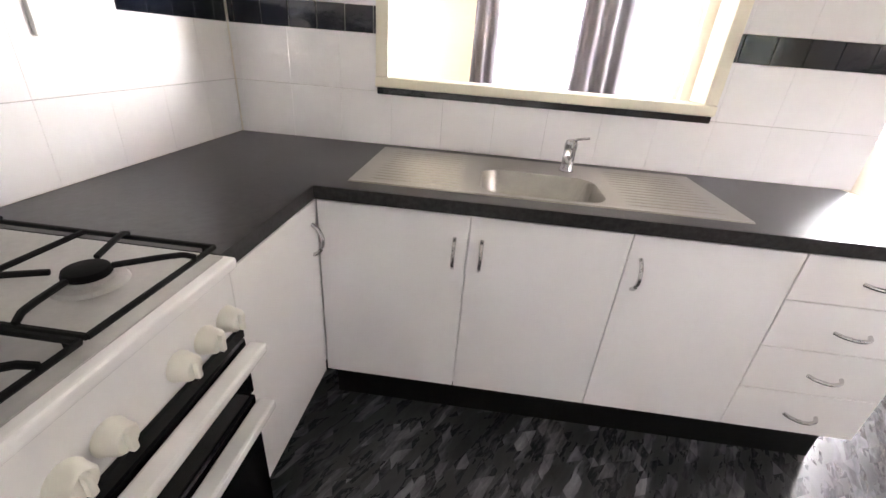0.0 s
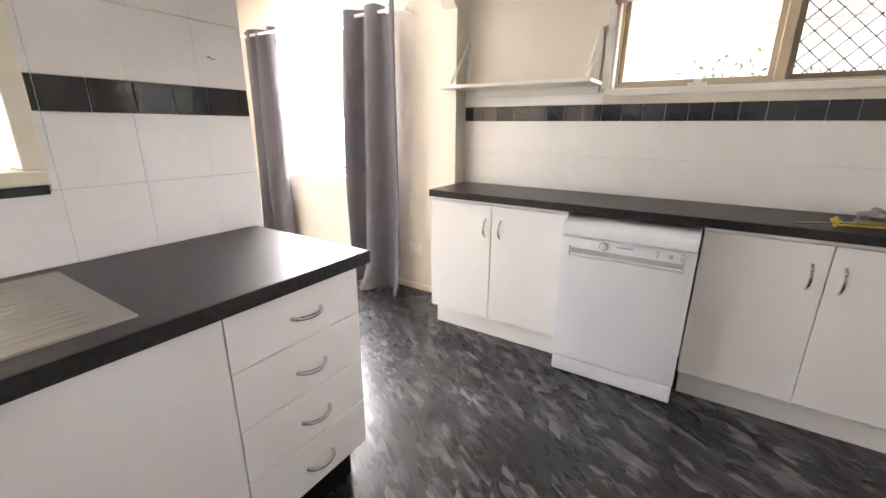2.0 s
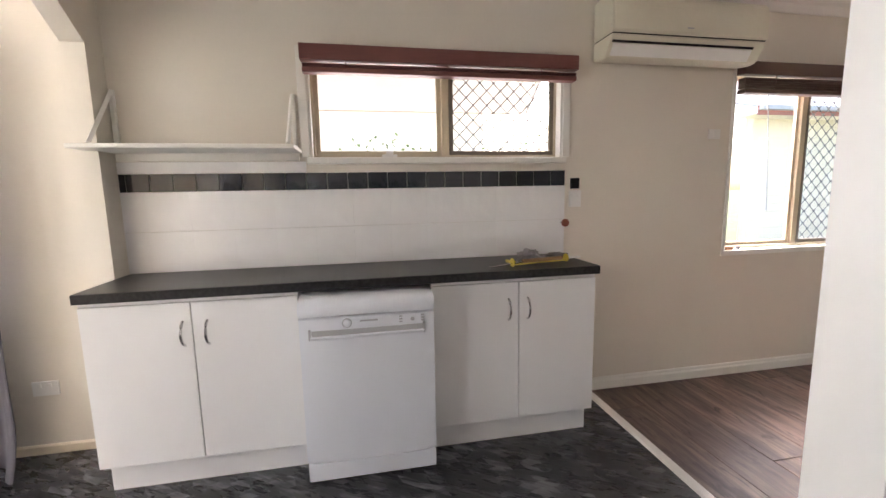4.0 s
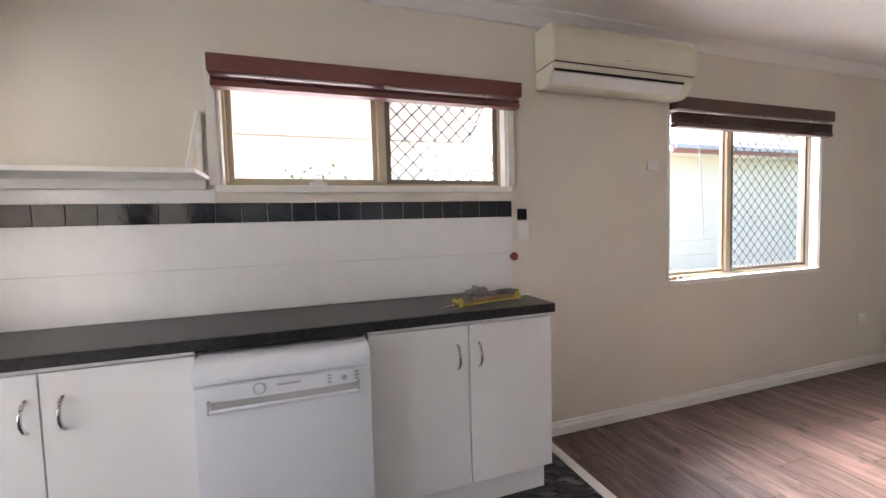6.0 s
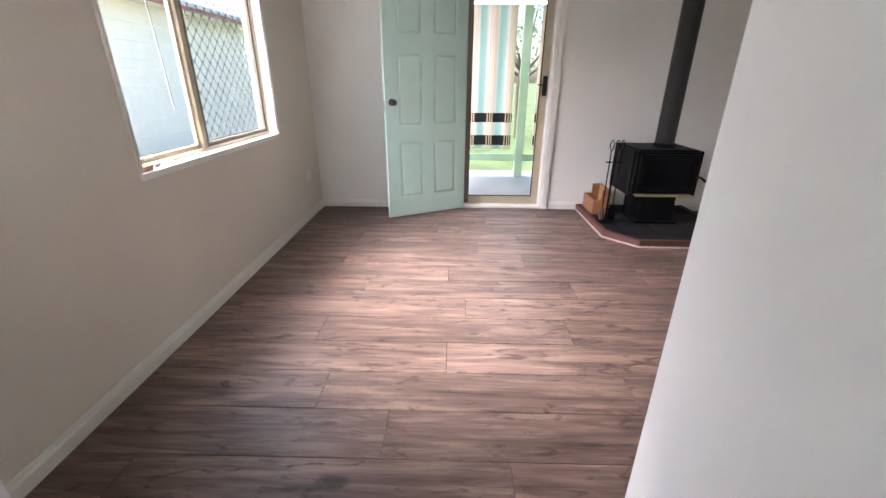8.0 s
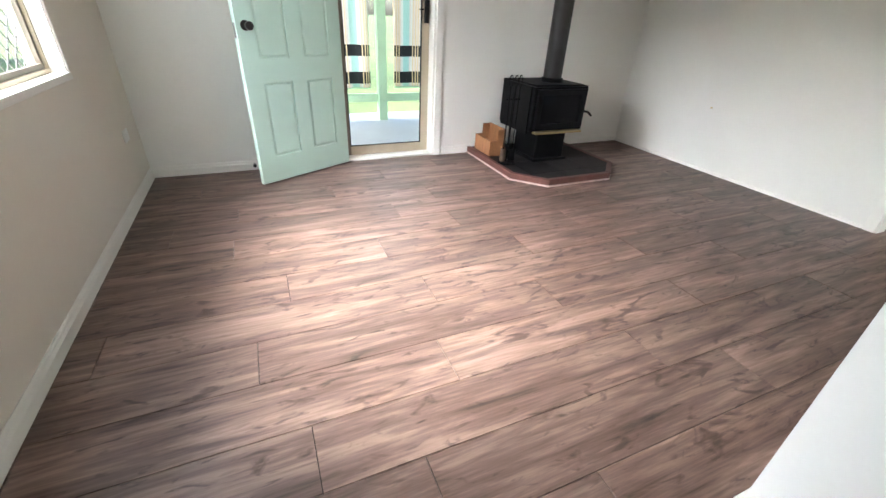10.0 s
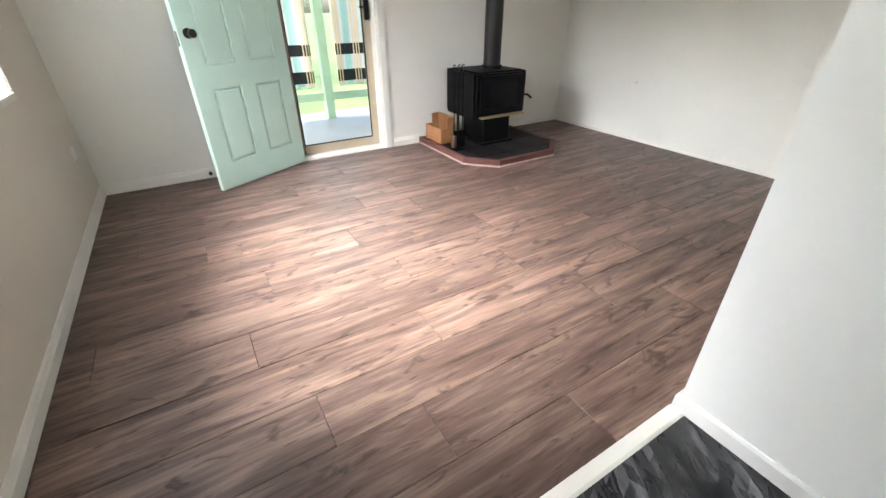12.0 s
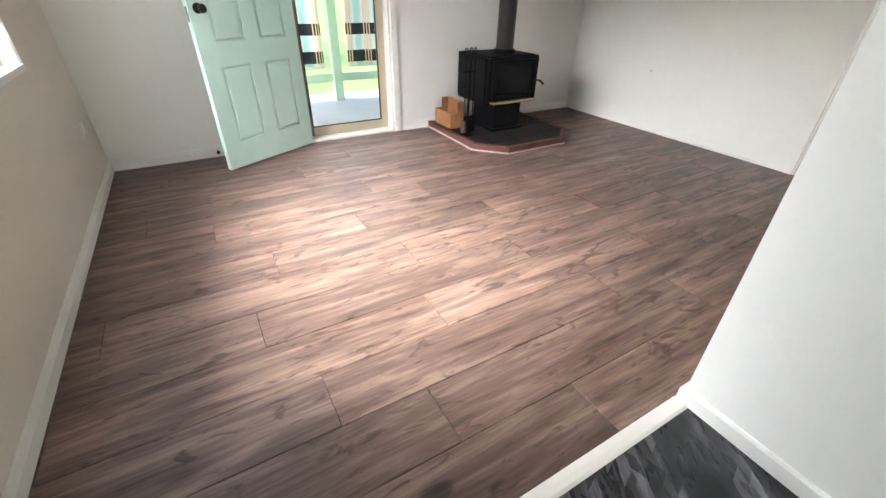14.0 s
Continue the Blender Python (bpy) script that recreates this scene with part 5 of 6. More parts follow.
def caulking_gun():
    """A yellow caulking gun lying along the worktop's end."""
    z = 0.922
    a, b = Vector((2.635, -0.07, z)), Vector((2.70, -0.39, z))
    d = (b - a).normalized()
    n = Vector((-d.y, d.x, 0))
    up = Vector((0, 0, 1))
    turn = d.to_track_quat('Z', 'Y').to_matrix().to_4x4()
    g = thing("caulking_gun", (2.67, -0.23, 0.90), "yellow skeleton caulking gun lying on the worktop", "caulking gun")
    for s in (-1, 1):
        part("cradle_rail", tube(B(), [a + n * 0.021 * s - up * 0.008, b + n * 0.021 * s - up * 0.008], 0.0040, 6), YELLOW, g, "yellow steel cradle rail")
    part("front_ring", lathe(B(), [(0.010, -0.002), (0.021, -0.002), (0.021, 0.002), (0.010, 0.002)], a, 18, turn), YELLOW, g)
    part("end_plate", lathe(B(), [(0.021, -0.002), (0.021, 0.002)], b, 18, turn), YELLOW, g)
    part("cartridge", tube(B(), [a + d * 0.06, b - d * 0.03], 0.011, 14), CARDBOARD, g, "brown half-emptied sealant cartridge", smooth=True)
    part("push_rod", tube(B(), [a - d * 0.13 - up * 0.014, a + d * 0.07], 0.0035, 8), SATIN, g, "thin steel push rod", smooth=True)
    part("nozzle", tube(B(), [b, b + d * 0.03 + n * 0.004, b + d * 0.09 - n * 0.004 - up * 0.002], 0.010, 10, 0.005), WHITEPL, g, "short white nozzle", smooth=True)
    part("grip", tube(B(), [a + d * 0.015 + n * 0.01, a + d * 0.03 + n * 0.06 - up * 0.010, a + d * 0.04 + n * 0.12 - up * 0.012], 0.009, 8), YELLOW, g, "yellow pistol grip", smooth=True)
    part("trigger", tube(B(), [a + d * 0.05 + n * 0.02, a + d * 0.075 + n * 0.07 - up * 0.014, a + d * 0.085 + n * 0.11 - up * 0.016], 0.005, 8), DRILLGREY, g, smooth=True)


caulking_gun()


def crumpled_bag(at, size, material, label, seed):
    """A small crumpled heap of cloth or plastic."""
    bm = B()
    bmesh.ops.create_icosphere(bm, subdivisions=4, radius=1.0)
    for v in bm.verts:
        p = v.co.copy()
        q = p + Vector((seed, 0, 0))
        k = 1 + 0.6 * noise.noise(q * 1.9) + 0.35 * noise.noise(q * 4.5) + 0.12 * noise.noise(q * 11.0)
        v.co = Vector((at[0] + size[0] * p.x * k, at[1] + size[1] * p.y * k, max(0.9005, 0.9005 + size[2] * (0.4 + p.z * k))))
    return solid("cleaning_rag", bm, material, label, "rag", smooth=True)


crumpled_bag((2.80, -0.23, 0.90), (0.042, 0.062, 0.038), RAGGREY, "crumpled grey cleaning rag on the worktop", 0.0)
crumpled_bag((2.86, -0.42, 0.90), (0.045, 0.050, 0.018), DRILLGREY, "crumpled dark rag on the worktop by the wall", 3.7)
t = thing("pliers", (2.765, -0.36, 0.90), "black and red handled pliers on the worktop", "pliers")
for s in (-1, 1):
    part("handle", tube(B(), [(2.765, -0.32, 0.908), (2.768 + 0.014 * s, -0.36, 0.908), (2.772 + 0.016 * s, -0.43, 0.908)], 0.006, 8), RED if s > 0 else DRILLGREY, t, smooth=True)
part("jaw", box(B(), 2.755, 2.773, -0.32, -0.27, 0.9015, 0.914, 0.003, 2), CHROME, t)


# ---- living room ----
def hearth():
    h = thing("hearth", (-0.24, -3.55, 0), "low dark slate-tiled hearth with a red-brown timber edge", "hearth")
    out = [(0.31, YS), (0.31, -3.25), (0.09, -3.01), (-0.56, -3.01), (-0.80, -3.25), (-0.80, YS)]
    inn = [(0.265, YS), (0.265, -3.27), (0.07, -3.055), (-0.54, -3.055), (-0.755, -3.27), (-0.755, YS)]
    part("base_strip", prism(B(), [(0.315, YS), (0.315, -3.248), (0.092, -3.005), (-0.562, -3.005), (-0.805, -3.248), (-0.805, YS)], 0.0, 0.012), BEAD, h, "pale pinkish bead along the floor")
    part("slab", prism(B(), inn, 0.012, 0.050), GROUT, h)
    for i in range(5):
        q = [out[i], out[i + 1], inn[i + 1], inn[i]]
        bm = prism(B(), q, 0.012, 0.060)
        bmesh.ops.bevel(bm, geom=list(bm.edges), offset=0.004, segments=1, affect='EDGES')
        part("edge_board", bm, BRICKRED, h)
    # slate tiles, clipped to the inner outline
    s = 0.30
    x = -0.755
    while x < 0.265 - 1e-6:
        y = YS
        while y < -3.055 - 1e-6:
            bm = B()
            poly = [(x + 0.003, y + 0.003), (min(x + s, 0.265) - 0.003, y + 0.003), (min(x + s, 0.265) - 0.003, min(y + s, -3.055) - 0.003), (x + 0.003, min(y + s, -3.055) - 0.003)]
            for (nx, ny, c) in ((1, 0.907, 0.265 + 0.907 * -3.27), (-1, 1.0, 0.755 - 3.27)):
                res = []
                for i in range(len(poly)):
                    p, q = poly[i], poly[(i + 1) % len(poly)]
                    dp, dq = nx * p[0] + ny * p[1] - c, nx * q[0] + ny * q[1] - c
                    if dp <= 0:
                        res.append(p)
                    if dp * dq < 0:
                        u = dp / (dp - dq)
                        res.append((p[0] + u * (q[0] - p[0]), p[1] + u * (q[1] - p[1])))
                poly = res
                if not poly:
                    break
            if len(poly) > 2:
                part("slate_tile", prism(bm, poly, 0.050, 0.056 + 0.001 * random.random()), SLATE, h)
            else:
                bm.free()
            y += s
        x += s


hearth()


def wood_heater():
    x0, x1, y0, y1, zb, zt = -0.52, 0.04, -3.90, -3.42, 0.335, 0.700
    h = thing("wood_heater", ((x0 + x1) / 2, (y0 + y1) / 2, 0.056), "black freestanding wood heater on a pedestal with a flue", "wood heater")
    bm = box(B(), x0, x1, y0, y1 - 0.03, zb, zt, 0.012, 3)
    part("firebox", bm, HEATER, h)
    for x in (x0 - 0.018, x1 + 0.006):
        part("side_shield", box(B(), x, x + 0.012, y0 - 0.02, y1 - 0.06, zb - 0.02, zt + 0.005, 0.004, 2), HEATER, h)
    part("rear_shield", box(B(), x0 - 0.005, x1 + 0.005, y0 - 0.055, y0 - 0.035, zb, zt + 0.012, 0.004, 2), HEATER, h)
    part("top_plate", box(B(), x0 + 0.03, x1 - 0.03, y0 + 0.02, y1 - 0.06, zt, zt + 0.016, 0.004, 2), HEATER, h)
    d = part("door", sash_front(x0 + 0.03, x1 - 0.03, y1 - 0.03, y1, zb + 0.025, zt - 0.015, 0.045), HEATER, h, "black cast door")
    part("door_glass", box(B(), x0 + 0.075, x1 - 0.075, y1 - 0.024, y1 - 0.016, zb + 0.070, zt - 0.060), GLASS_BLACK, d, "sooty black glass")
    part("door_handle", tube(B(), [(x0 + 0.045, y1, 0.50), (x0 + 0.015, y1 + 0.030, 0.50), (x0 - 0.030, y1 + 0.035, 0.465)], 0.010, 8), HEATER, d, smooth=True)
    part("ash_lip", box(B(), x0 + 0.05, x1 - 0.02, y1 - 0.02, y1 + 0.040, zb - 0.008, zb + 0.010, 0.004, 2), BRASS, h, "brass-edged ash lip")
    part("pedestal", box(B(), x0 + 0.13, x1 - 0.12, y0 + 0.06, y1 - 0.07, 0.08, zb, 0.006, 2), HEATER, h)
    part("pedestal_foot", box(B(), x0 + 0.10, x1 - 0.09, y0 + 0.03, y1 - 0.04, 0.057, 0.08, 0.006, 2), HEATER, h)
    cx, cy = -0.272, -3.665
    part("flue_collar", lathe(B(), [(0.095, 0), (0.095, 0.03), (0.085, 0.035)], (cx, cy, zt + 0.016), 28), HEATER, h, smooth=True)
    part("flue_pipe", tube(B(), [(cx, cy, zt + 0.03), (cx, cy, 1.5), (cx, cy, CEILING)], 0.080, 28), FLUE, h, "satin black flue pipe", smooth=True)
    part("ceiling_plate", lathe(B(), [(0.17, -0.006), (0.17, 0.0)], (cx, cy, CEILING), 28), FLUE, h)


def sash_front(x0, x1, y0, y1, z0, z1, w):
    bm = B()
    box(bm, x0, x1, y0, y1, z0, z0 + w)
    box(bm, x0, x1, y0, y1, z1 - w, z1)
    box(bm, x0, x0 + w, y0, y1, z0 + w, z1 - w)
    box(bm, x1 - w, x1, y0, y1, z0 + w, z1 - w)
    return bm


wood_heater()


def wood_box():
    b = thing("firewood_box", (0.17, -3.86, 0.056), "stepped orange pine firewood box on the hearth", "wood box")
    x0, x1, y0, y1 = 0.10, 0.26, -4.02, -3.72
    part("front_board", box(B(), x1 - 0.018, x1, y0, y1, 0.058, 0.20, 0.003, 1), PINE, b)
    part("back_board", box(B(), x0, x0 + 0.018, y0, y1, 0.058, 0.30, 0.003, 1), PINE, b)
    for y in (y0, y1 - 0.018):
        bm = B()
        prof = [(x0 + 0.018, 0.058), (x1 - 0.018, 0.058), (x1 - 0.018, 0.20), (x0 + 0.085, 0.20), (x0 + 0.085, 0.295), (x0 + 0.018, 0.295)]
        lo = [bm.verts.new((x, y, z)) for x, z in prof]
        hi = [bm.verts.new((x, y + 0.018, z)) for x, z in prof]
        bm.faces.new(lo[::-1])
        bm.faces.new(hi)
        for i in range(6):
            bm.faces.new((lo[i], lo[(i + 1) % 6], hi[(i + 1) % 6], hi[i]))
        part("end_board", bm, PINE, b)
    part("base_board", box(B(), x0 + 0.018, x1 - 0.018, y0 + 0.018, y1 - 0.018, 0.058, 0.07), PINE, b)


wood_box()


def fire_tools():
    t = thing("fire_tool_stand", (0.22, -3.50, 0.057), "black iron fire tool stand with looped handles", "fire tools")
    cx, cy = 0.20, -3.52
    part("base", lathe(B(), [(0.075, 0.0), (0.075, 0.012), (0.02, 0.018)], (cx, cy, 0.0575), 20), HEATER, t, smooth=True)
    part("post", tube(B(), [(cx, cy, 0.07), (cx, cy, 0.66)], 0.007, 8), HEATER, t, smooth=True)
    part("cross_arm", tube(B(), [(cx - 0.07, cy, 0.60), (cx + 0.07, cy, 0.60)], 0.006, 8), HEATER, t, smooth=True)
    for i, (dx, dy) in enumerate(((-0.045, 0.012), (0.0, 0.018), (0.045, 0.012))):
        x, y = cx + dx, cy + dy
        pts = [(x, y, 0.16), (x, y, 0.70)]
        loop = [(x + 0.016 * math.sin(a), y, 0.745 - 0.045 * math.cos(a)) for a in [2 * math.pi * k / 14 for k in range(15)]]
        tl = part("tool", tube(B(), pts, 0.0055, 8), HEATER, t, smooth=True)
        part("loop_handle", tube(B(), loop, 0.0045, 6), HEATER, tl, smooth=True)
        if i == 0:
            part("shovel_blade", box(B(), x - 0.035, x + 0.035, y - 0.004, y + 0.004, 0.075, 0.19, 0.003, 1), HEATER, tl)
        elif i == 1:
            part("poker_tip", tube(B(), [(x, y, 0.17), (x, y, 0.10), (x + 0.03, y, 0.13)], 0.006, 6, 0.003), HEATER, tl)
        else:
            part("brush_head", lathe(B(), [(0.022, 0.08), (0.028, 0.11), (0.020, 0.19)], (x, y, 0.0), 12), LOGWOOD, tl)


fire_tools()


def ceiling_fan():
    cx, cy, z = 0.50, -3.08, 2.14
    f = thing("ceiling_fan", (cx, cy, CEILING), "white ceiling fan with four blades at rest", "ceiling fan")
    part("canopy", lathe(B(), [(0.03, -0.07), (0.065, -0.05), (0.07, 0.0)], (cx, cy, CEILING), 24), ENAMEL, f, smooth=True)
    part("downrod", tube(B(), [(cx, cy, CEILING - 0.06), (cx, cy, z + 0.08)], 0.012, 12), ENAMEL, f, smooth=True)
    part("motor", lathe(B(), [(0.03, 0.09), (0.085, 0.075), (0.11, 0.04), (0.11, 0.0), (0.09, -0.03), (0.05, -0.055), (0.03, -0.06)], (cx, cy, z), 28), ENAMEL, f, smooth=True)
    for k in range(4):
        a = radians(-4 + 90 * k)
        d, n = Vector((math.cos(a), math.sin(a), 0)), Vector((-math.sin(a), math.cos(a), 0))
        bm = B()
        pts = []
        for r, wdt in ((0.16, 0.050), (0.24, 0.058), (0.50, 0.066), (0.64, 0.062), (0.69, 0.040)):
            c = Vector((cx, cy, z + 0.01)) + d * r
            for s in (-1, 1):
                for h in (-0.003, 0.003):
                    pts.append(bm.verts.new(c + n * s * wdt + Vector((0, 0, h + 0.012 * s))))
        for i in range(4):
            o, q = i * 4, i * 4 + 4
            for u, w in ((0, 1), (1, 3), (3, 2), (2, 0)):
                bm.faces.new((pts[o + u], pts[o + w], pts[q + w], pts[q + u]))
        bm.faces.new((pts[0], pts[1], pts[3], pts[2]))
        bm.faces.new((pts[16], pts[18], pts[19], pts[17]))
        bl = part("blade", bm, ENAMEL, f)
        part("blade_iron", tube(B(), [Vector((cx, cy, z + 0.0)) + d * 0.09, Vector((cx, cy, z + 0.012)) + d * 0.22], 0.010, 6), ENAMEL, bl)


ceiling_fan()
v = thing("ceiling_vent", (2.52, -3.48, CEILING), "round white ceiling air vent", "vent")
part("rim", lathe(B(), [(0.13, 0.0), (0.135, -0.006), (0.125, -0.016), (0.112, -0.012), (0.112, 0.0)], (2.52, -3.48, CEILING), 32), ENAMEL, v, smooth=True)
for r in (0.095, 0.066, 0.037):
    part("ring", lathe(B(), [(r, -0.002), (r + 0.008, -0.014), (r - 0.008, -0.022), (r - 0.014, -0.010)], (2.52, -3.48, CEILING), 28), ENAMEL, v, smooth=True)
part("throat", lathe(B(), [(0.110, -0.001), (0.110, -0.003)], (2.52, -3.48, CEILING), 28), DARK, v)
hall = thing("door_frame", (XL, -1.19, 0), "white gloss frame of the hall opening", "door frame", kind="structure")
part("jamb", box(B(), XL - 0.102, XL + 0.002, -1.602, -1.575, 0, 2.05), TRIM, hall)
part("jamb", box(B(), XL - 0.102, XL + 0.002, -0.805, -0.778, 0, 2.05), TRIM, hall)
part("head", box(B(), XL - 0.102, XL + 0.002, -1.575, -0.805, 2.02, 2.052), TRIM, hall)
for a, b in ((-1.655, -1.588), (-0.79, -0.735)):
    part("architrave", box(B(), XL + 0.001, XL + 0.018, a, b, 0, 2.09, 0.004, 2), TRIM, hall)


# ---- outside ----
bm = B()
bmesh.ops.create_grid(bm, x_segments=2, y_segments=2, size=400)
bmesh.ops.translate(bm, vec=(0, 0, -0.45), verts=bm.verts)
solid("ground", bm, GRASS, "short green lawn round the house", "lawn", kind="structure")
solid("house_base", box(B(), -3.3, XE + 0.14, YS - 0.14, YN + 0.14, -0.46, -0.10), CONCRETE, "concrete house base", "base", kind="structure")
solid("verandah_floor", box(B(), -4.0, 5.0, -6.35, YS - 0.14, -0.46, -0.055), CONCRETE, "smooth grey concrete verandah floor", "floor", kind="structure")


def verandah():
    for x in (-2.2, 0.66, 3.5):
        p = thing("verandah_post", (x, -5.92, -0.055), "pale green painted square verandah post", "post", "verandah posts")
        part("post", box(B(), x - 0.055, x + 0.055, -5.975, -5.865, -0.055, 2.35, 0.006, 2), GREENPAINT, p)
    for a, b in ((-2.145, 0.605), (0.715, 3.445)):
        r = thing("verandah_rail", ((a + b) / 2, -5.95, 0.2), "pale green timber rail between the posts", "rail", "verandah rails")
        part("board", box(B(), a, b, -5.97, -5.93, 0.17, 0.27, 0.004, 1), GREENPAINT, r)
    roof = thing("verandah_roof", (0.5, -5.2, 2.35), "pale green beam and tin verandah roof", "roof", kind="structure")
    part("beam", box(B(), -4, 5, -6.0, -5.84, 2.35, 2.52), GREENPAINT, roof)
    part("roof_sheet", box(B(), -4, 5, -6.4, YS - 0.14, 2.52, 2.55), ROOFTIN, roof)
    for x0, x1 in ((0.78, 2.1), (-1.0, 0.46)):
        c = thing("shade_cloth", ((x0 + x1) / 2, -6.03, 0.33), "hanging striped shade cloth with two black bands", "shade blind", "verandah shade cloths")
        bm = B()
        rows = []
        nu = 40
        for j in range(9):
            z = 0.33 + (2.36 - 0.33) * j / 8
            rows.append([bm.verts.new((x0 + (x1 - x0) * i / nu, -6.03 + 0.014 * math.sin(i * 0.9) + 0.01 * math.sin(j + i * 0.3), z)) for i in range(nu + 1)])
        for r, s in zip(rows, rows[1:]):
            for i in range(nu):
                bm.faces.new((r[i], r[i + 1], s[i + 1], s[i]))
        cl = part("cloth", bm, PLAID, c, smooth=True)
        md = cl.modifiers.new("thick", 'SOLIDIFY')
        md.thickness = 0.003
        part("hem_rod", tube(B(), [(x0, -6.03, 0.33), (x1, -6.03, 0.33)], 0.012, 8), GREENPAINT, c)


verandah()


solid("driveway", box(B(), 3.16, 8.2, -12.0, 9.0, -0.47, -0.43), DRIVEWAY, "pale worn concrete driveway beside the house", "driveway", kind="structure")


def window_awning():
    """A sloping louvred awning outside the kitchen window: lapped slats between two raked side panels."""
    y0, y1 = -0.60, 0.99
    w = thing("window_awning", (XE + 0.14, (y0 + y1) / 2, 2.25), "pale grey louvred aluminium awning over the kitchen window", "awning")
    xa, za, xb, zb = XE + 0.15, 2.27, XE + 0.76, 1.875
    n = 6
    for i in range(n):
        x, z = xa + (xb - xa) * i / n, za + (zb - za) * i / n
        dx, dz = (xb - xa) / n, (zb - za) / n
        part("slat", swept([(x, z), (x + dx * 1.05, z + dz * 1.05 - 0.020), (x + dx * 1.05, z + dz * 1.05 - 0.016), (x, z + 0.004)], y0 + 0.012, y1 - 0.012), AWNING, w)
    part("front_rail", box(B(), xb - 0.004, xb + 0.022, y0, y1, zb - 0.022, zb + 0.012, 0.003, 1), ALU_DARK, w)
    for y in (y0, y1 - 0.010):
        part("side_arm", swept([(xa, za - 0.03), (xb, zb - 0.03), (xb, zb + 0.02), (xa, za + 0.02)], y, y + 0.010), AWNING, w)
        part("stay", tube(B(), [(xa, y + 0.005, 1.95), (xb - 0.05, y + 0.005, zb + 0.005)], 0.007, 6), ALU, w, "thin aluminium stay")


window_awning()


def neighbour(y0, y1, eave, fascia, label):
    """A weatherboard house along the driveway: boards, gutter, fascia and a tin roof that rises away."""
    mid = (y0 + y1) / 2
    h = thing("neighbour_house", (9.5, mid, -0.45), label, "house", "neighbouring houses")
    n = int((eave + 0.45) / 0.19)
    for i in range(n):
        z = -0.45 + i * (eave + 0.45) / n
        part("wall_board", box(B(), 8.95 - 0.012 * (i % 2), 9.15, y0 + 0.5, y1 - 0.5, z, z + (eave + 0.45) / n - 0.002), WEATHERBOARD, h)
    bm = B()
    v = [bm.verts.new(p) for p in ((8.42, y0, eave), (8.42, y1, eave), (12.5, y1, eave + 1.25), (12.5, y0, eave + 1.25), (8.42, y0, eave + 0.05), (8.42, y1, eave + 0.05), (12.5, y1, eave + 1.3), (12.5, y0, eave + 1.3))]
    for f in ((0, 1, 2, 3), (7, 6, 5, 4), (0, 4, 5, 1), (1, 5, 6, 2), (2, 6, 7, 3), (3, 7, 4, 0)):
        bm.faces.new([v[i] for i in f])
    part("roof", bm, ROOFTIN, h)
    part("fascia", box(B(), 8.38, 8.42, y0, y1, eave - 0.16, eave + 0.03), fascia, h, "painted fascia board")
    part("gutter", box(B(), 8.27, 8.38, y0, y1, eave - 0.07, eave + 0.03, 0.01, 2), ROOFTIN, h)
    part("soffit", box(B(), 8.42, 8.94, y0, y1, eave - 0.14, eave - 0.11), WEATHERBOARD, h)


# This first house is added as a bright, pale backdrop to the kitchen window.
neighbour(-2.3, 9.5, 3.3, WEATHERBOARD, "added pale weatherboard house with a grey tin roof, a white backdrop")
neighbour(-18.0, -7.8, 3.0, ROOFRED, "second pale weatherboard house behind garden trees")


def tree(x, y, h, seed):
    rnd = random.Random(seed)
    t = thing("tree", (x, y, -0.45), "leafy green garden tree", "tree", "garden trees")
    bm = tube(B(), [(x, y, -0.45), (x + 0.08, y, h * 0.3), (x - 0.05, y + 0.1, h * 0.7)], 0.16, 8, 0.06)
    tips = []
    for k in range(9):
        a = rnd.uniform(0, 6.28)
        r = rnd.uniform(0.6, 1.5)
        z = rnd.uniform(0.45, 0.95) * h
        tube(bm, [(x, y, h * 0.35 + 0.03 * k), (x + r * 0.5 * math.cos(a), y + r * 0.5 * math.sin(a), (z + h * 0.4) / 2), (x + r * math.cos(a), y + r * math.sin(a), z)], 0.05, 6, 0.015)
        tips.append((x + r * math.cos(a), y + r * math.sin(a), z))
    part("trunk", bm, BARK, t)
    bm = B()
    for tip in tips:
        for _ in range(260):
            p = Vector(tip) + Vector((rnd.gauss(0, 0.38), rnd.gauss(0, 0.38), rnd.gauss(0, 0.32)))
            a, b = Vector((rnd.uniform(-1, 1), rnd.uniform(-1, 1), rnd.uniform(-1, 1))).normalized() * 0.045, Vector((rnd.uniform(-1, 1), rnd.uniform(-1, 1), rnd.uniform(-1, 1))).normalized() * 0.026
            vs = [bm.verts.new(p + q) for q in (-a, b, a, -b)]
            bm.faces.new(vs)
    part("crown", bm, LEAF, t)


for i, (x, y, h) in enumerate(((8.0, -1.1, 1.7), (12.5, -6.4, 4.0), (15.0, -5.0, 3.6), (-0.5, -13.5, 3.6), (2.8, -14.5, 3.4))):
    tree(x, y, h, i)


# ---- tiles and planks ----
TILES = {}


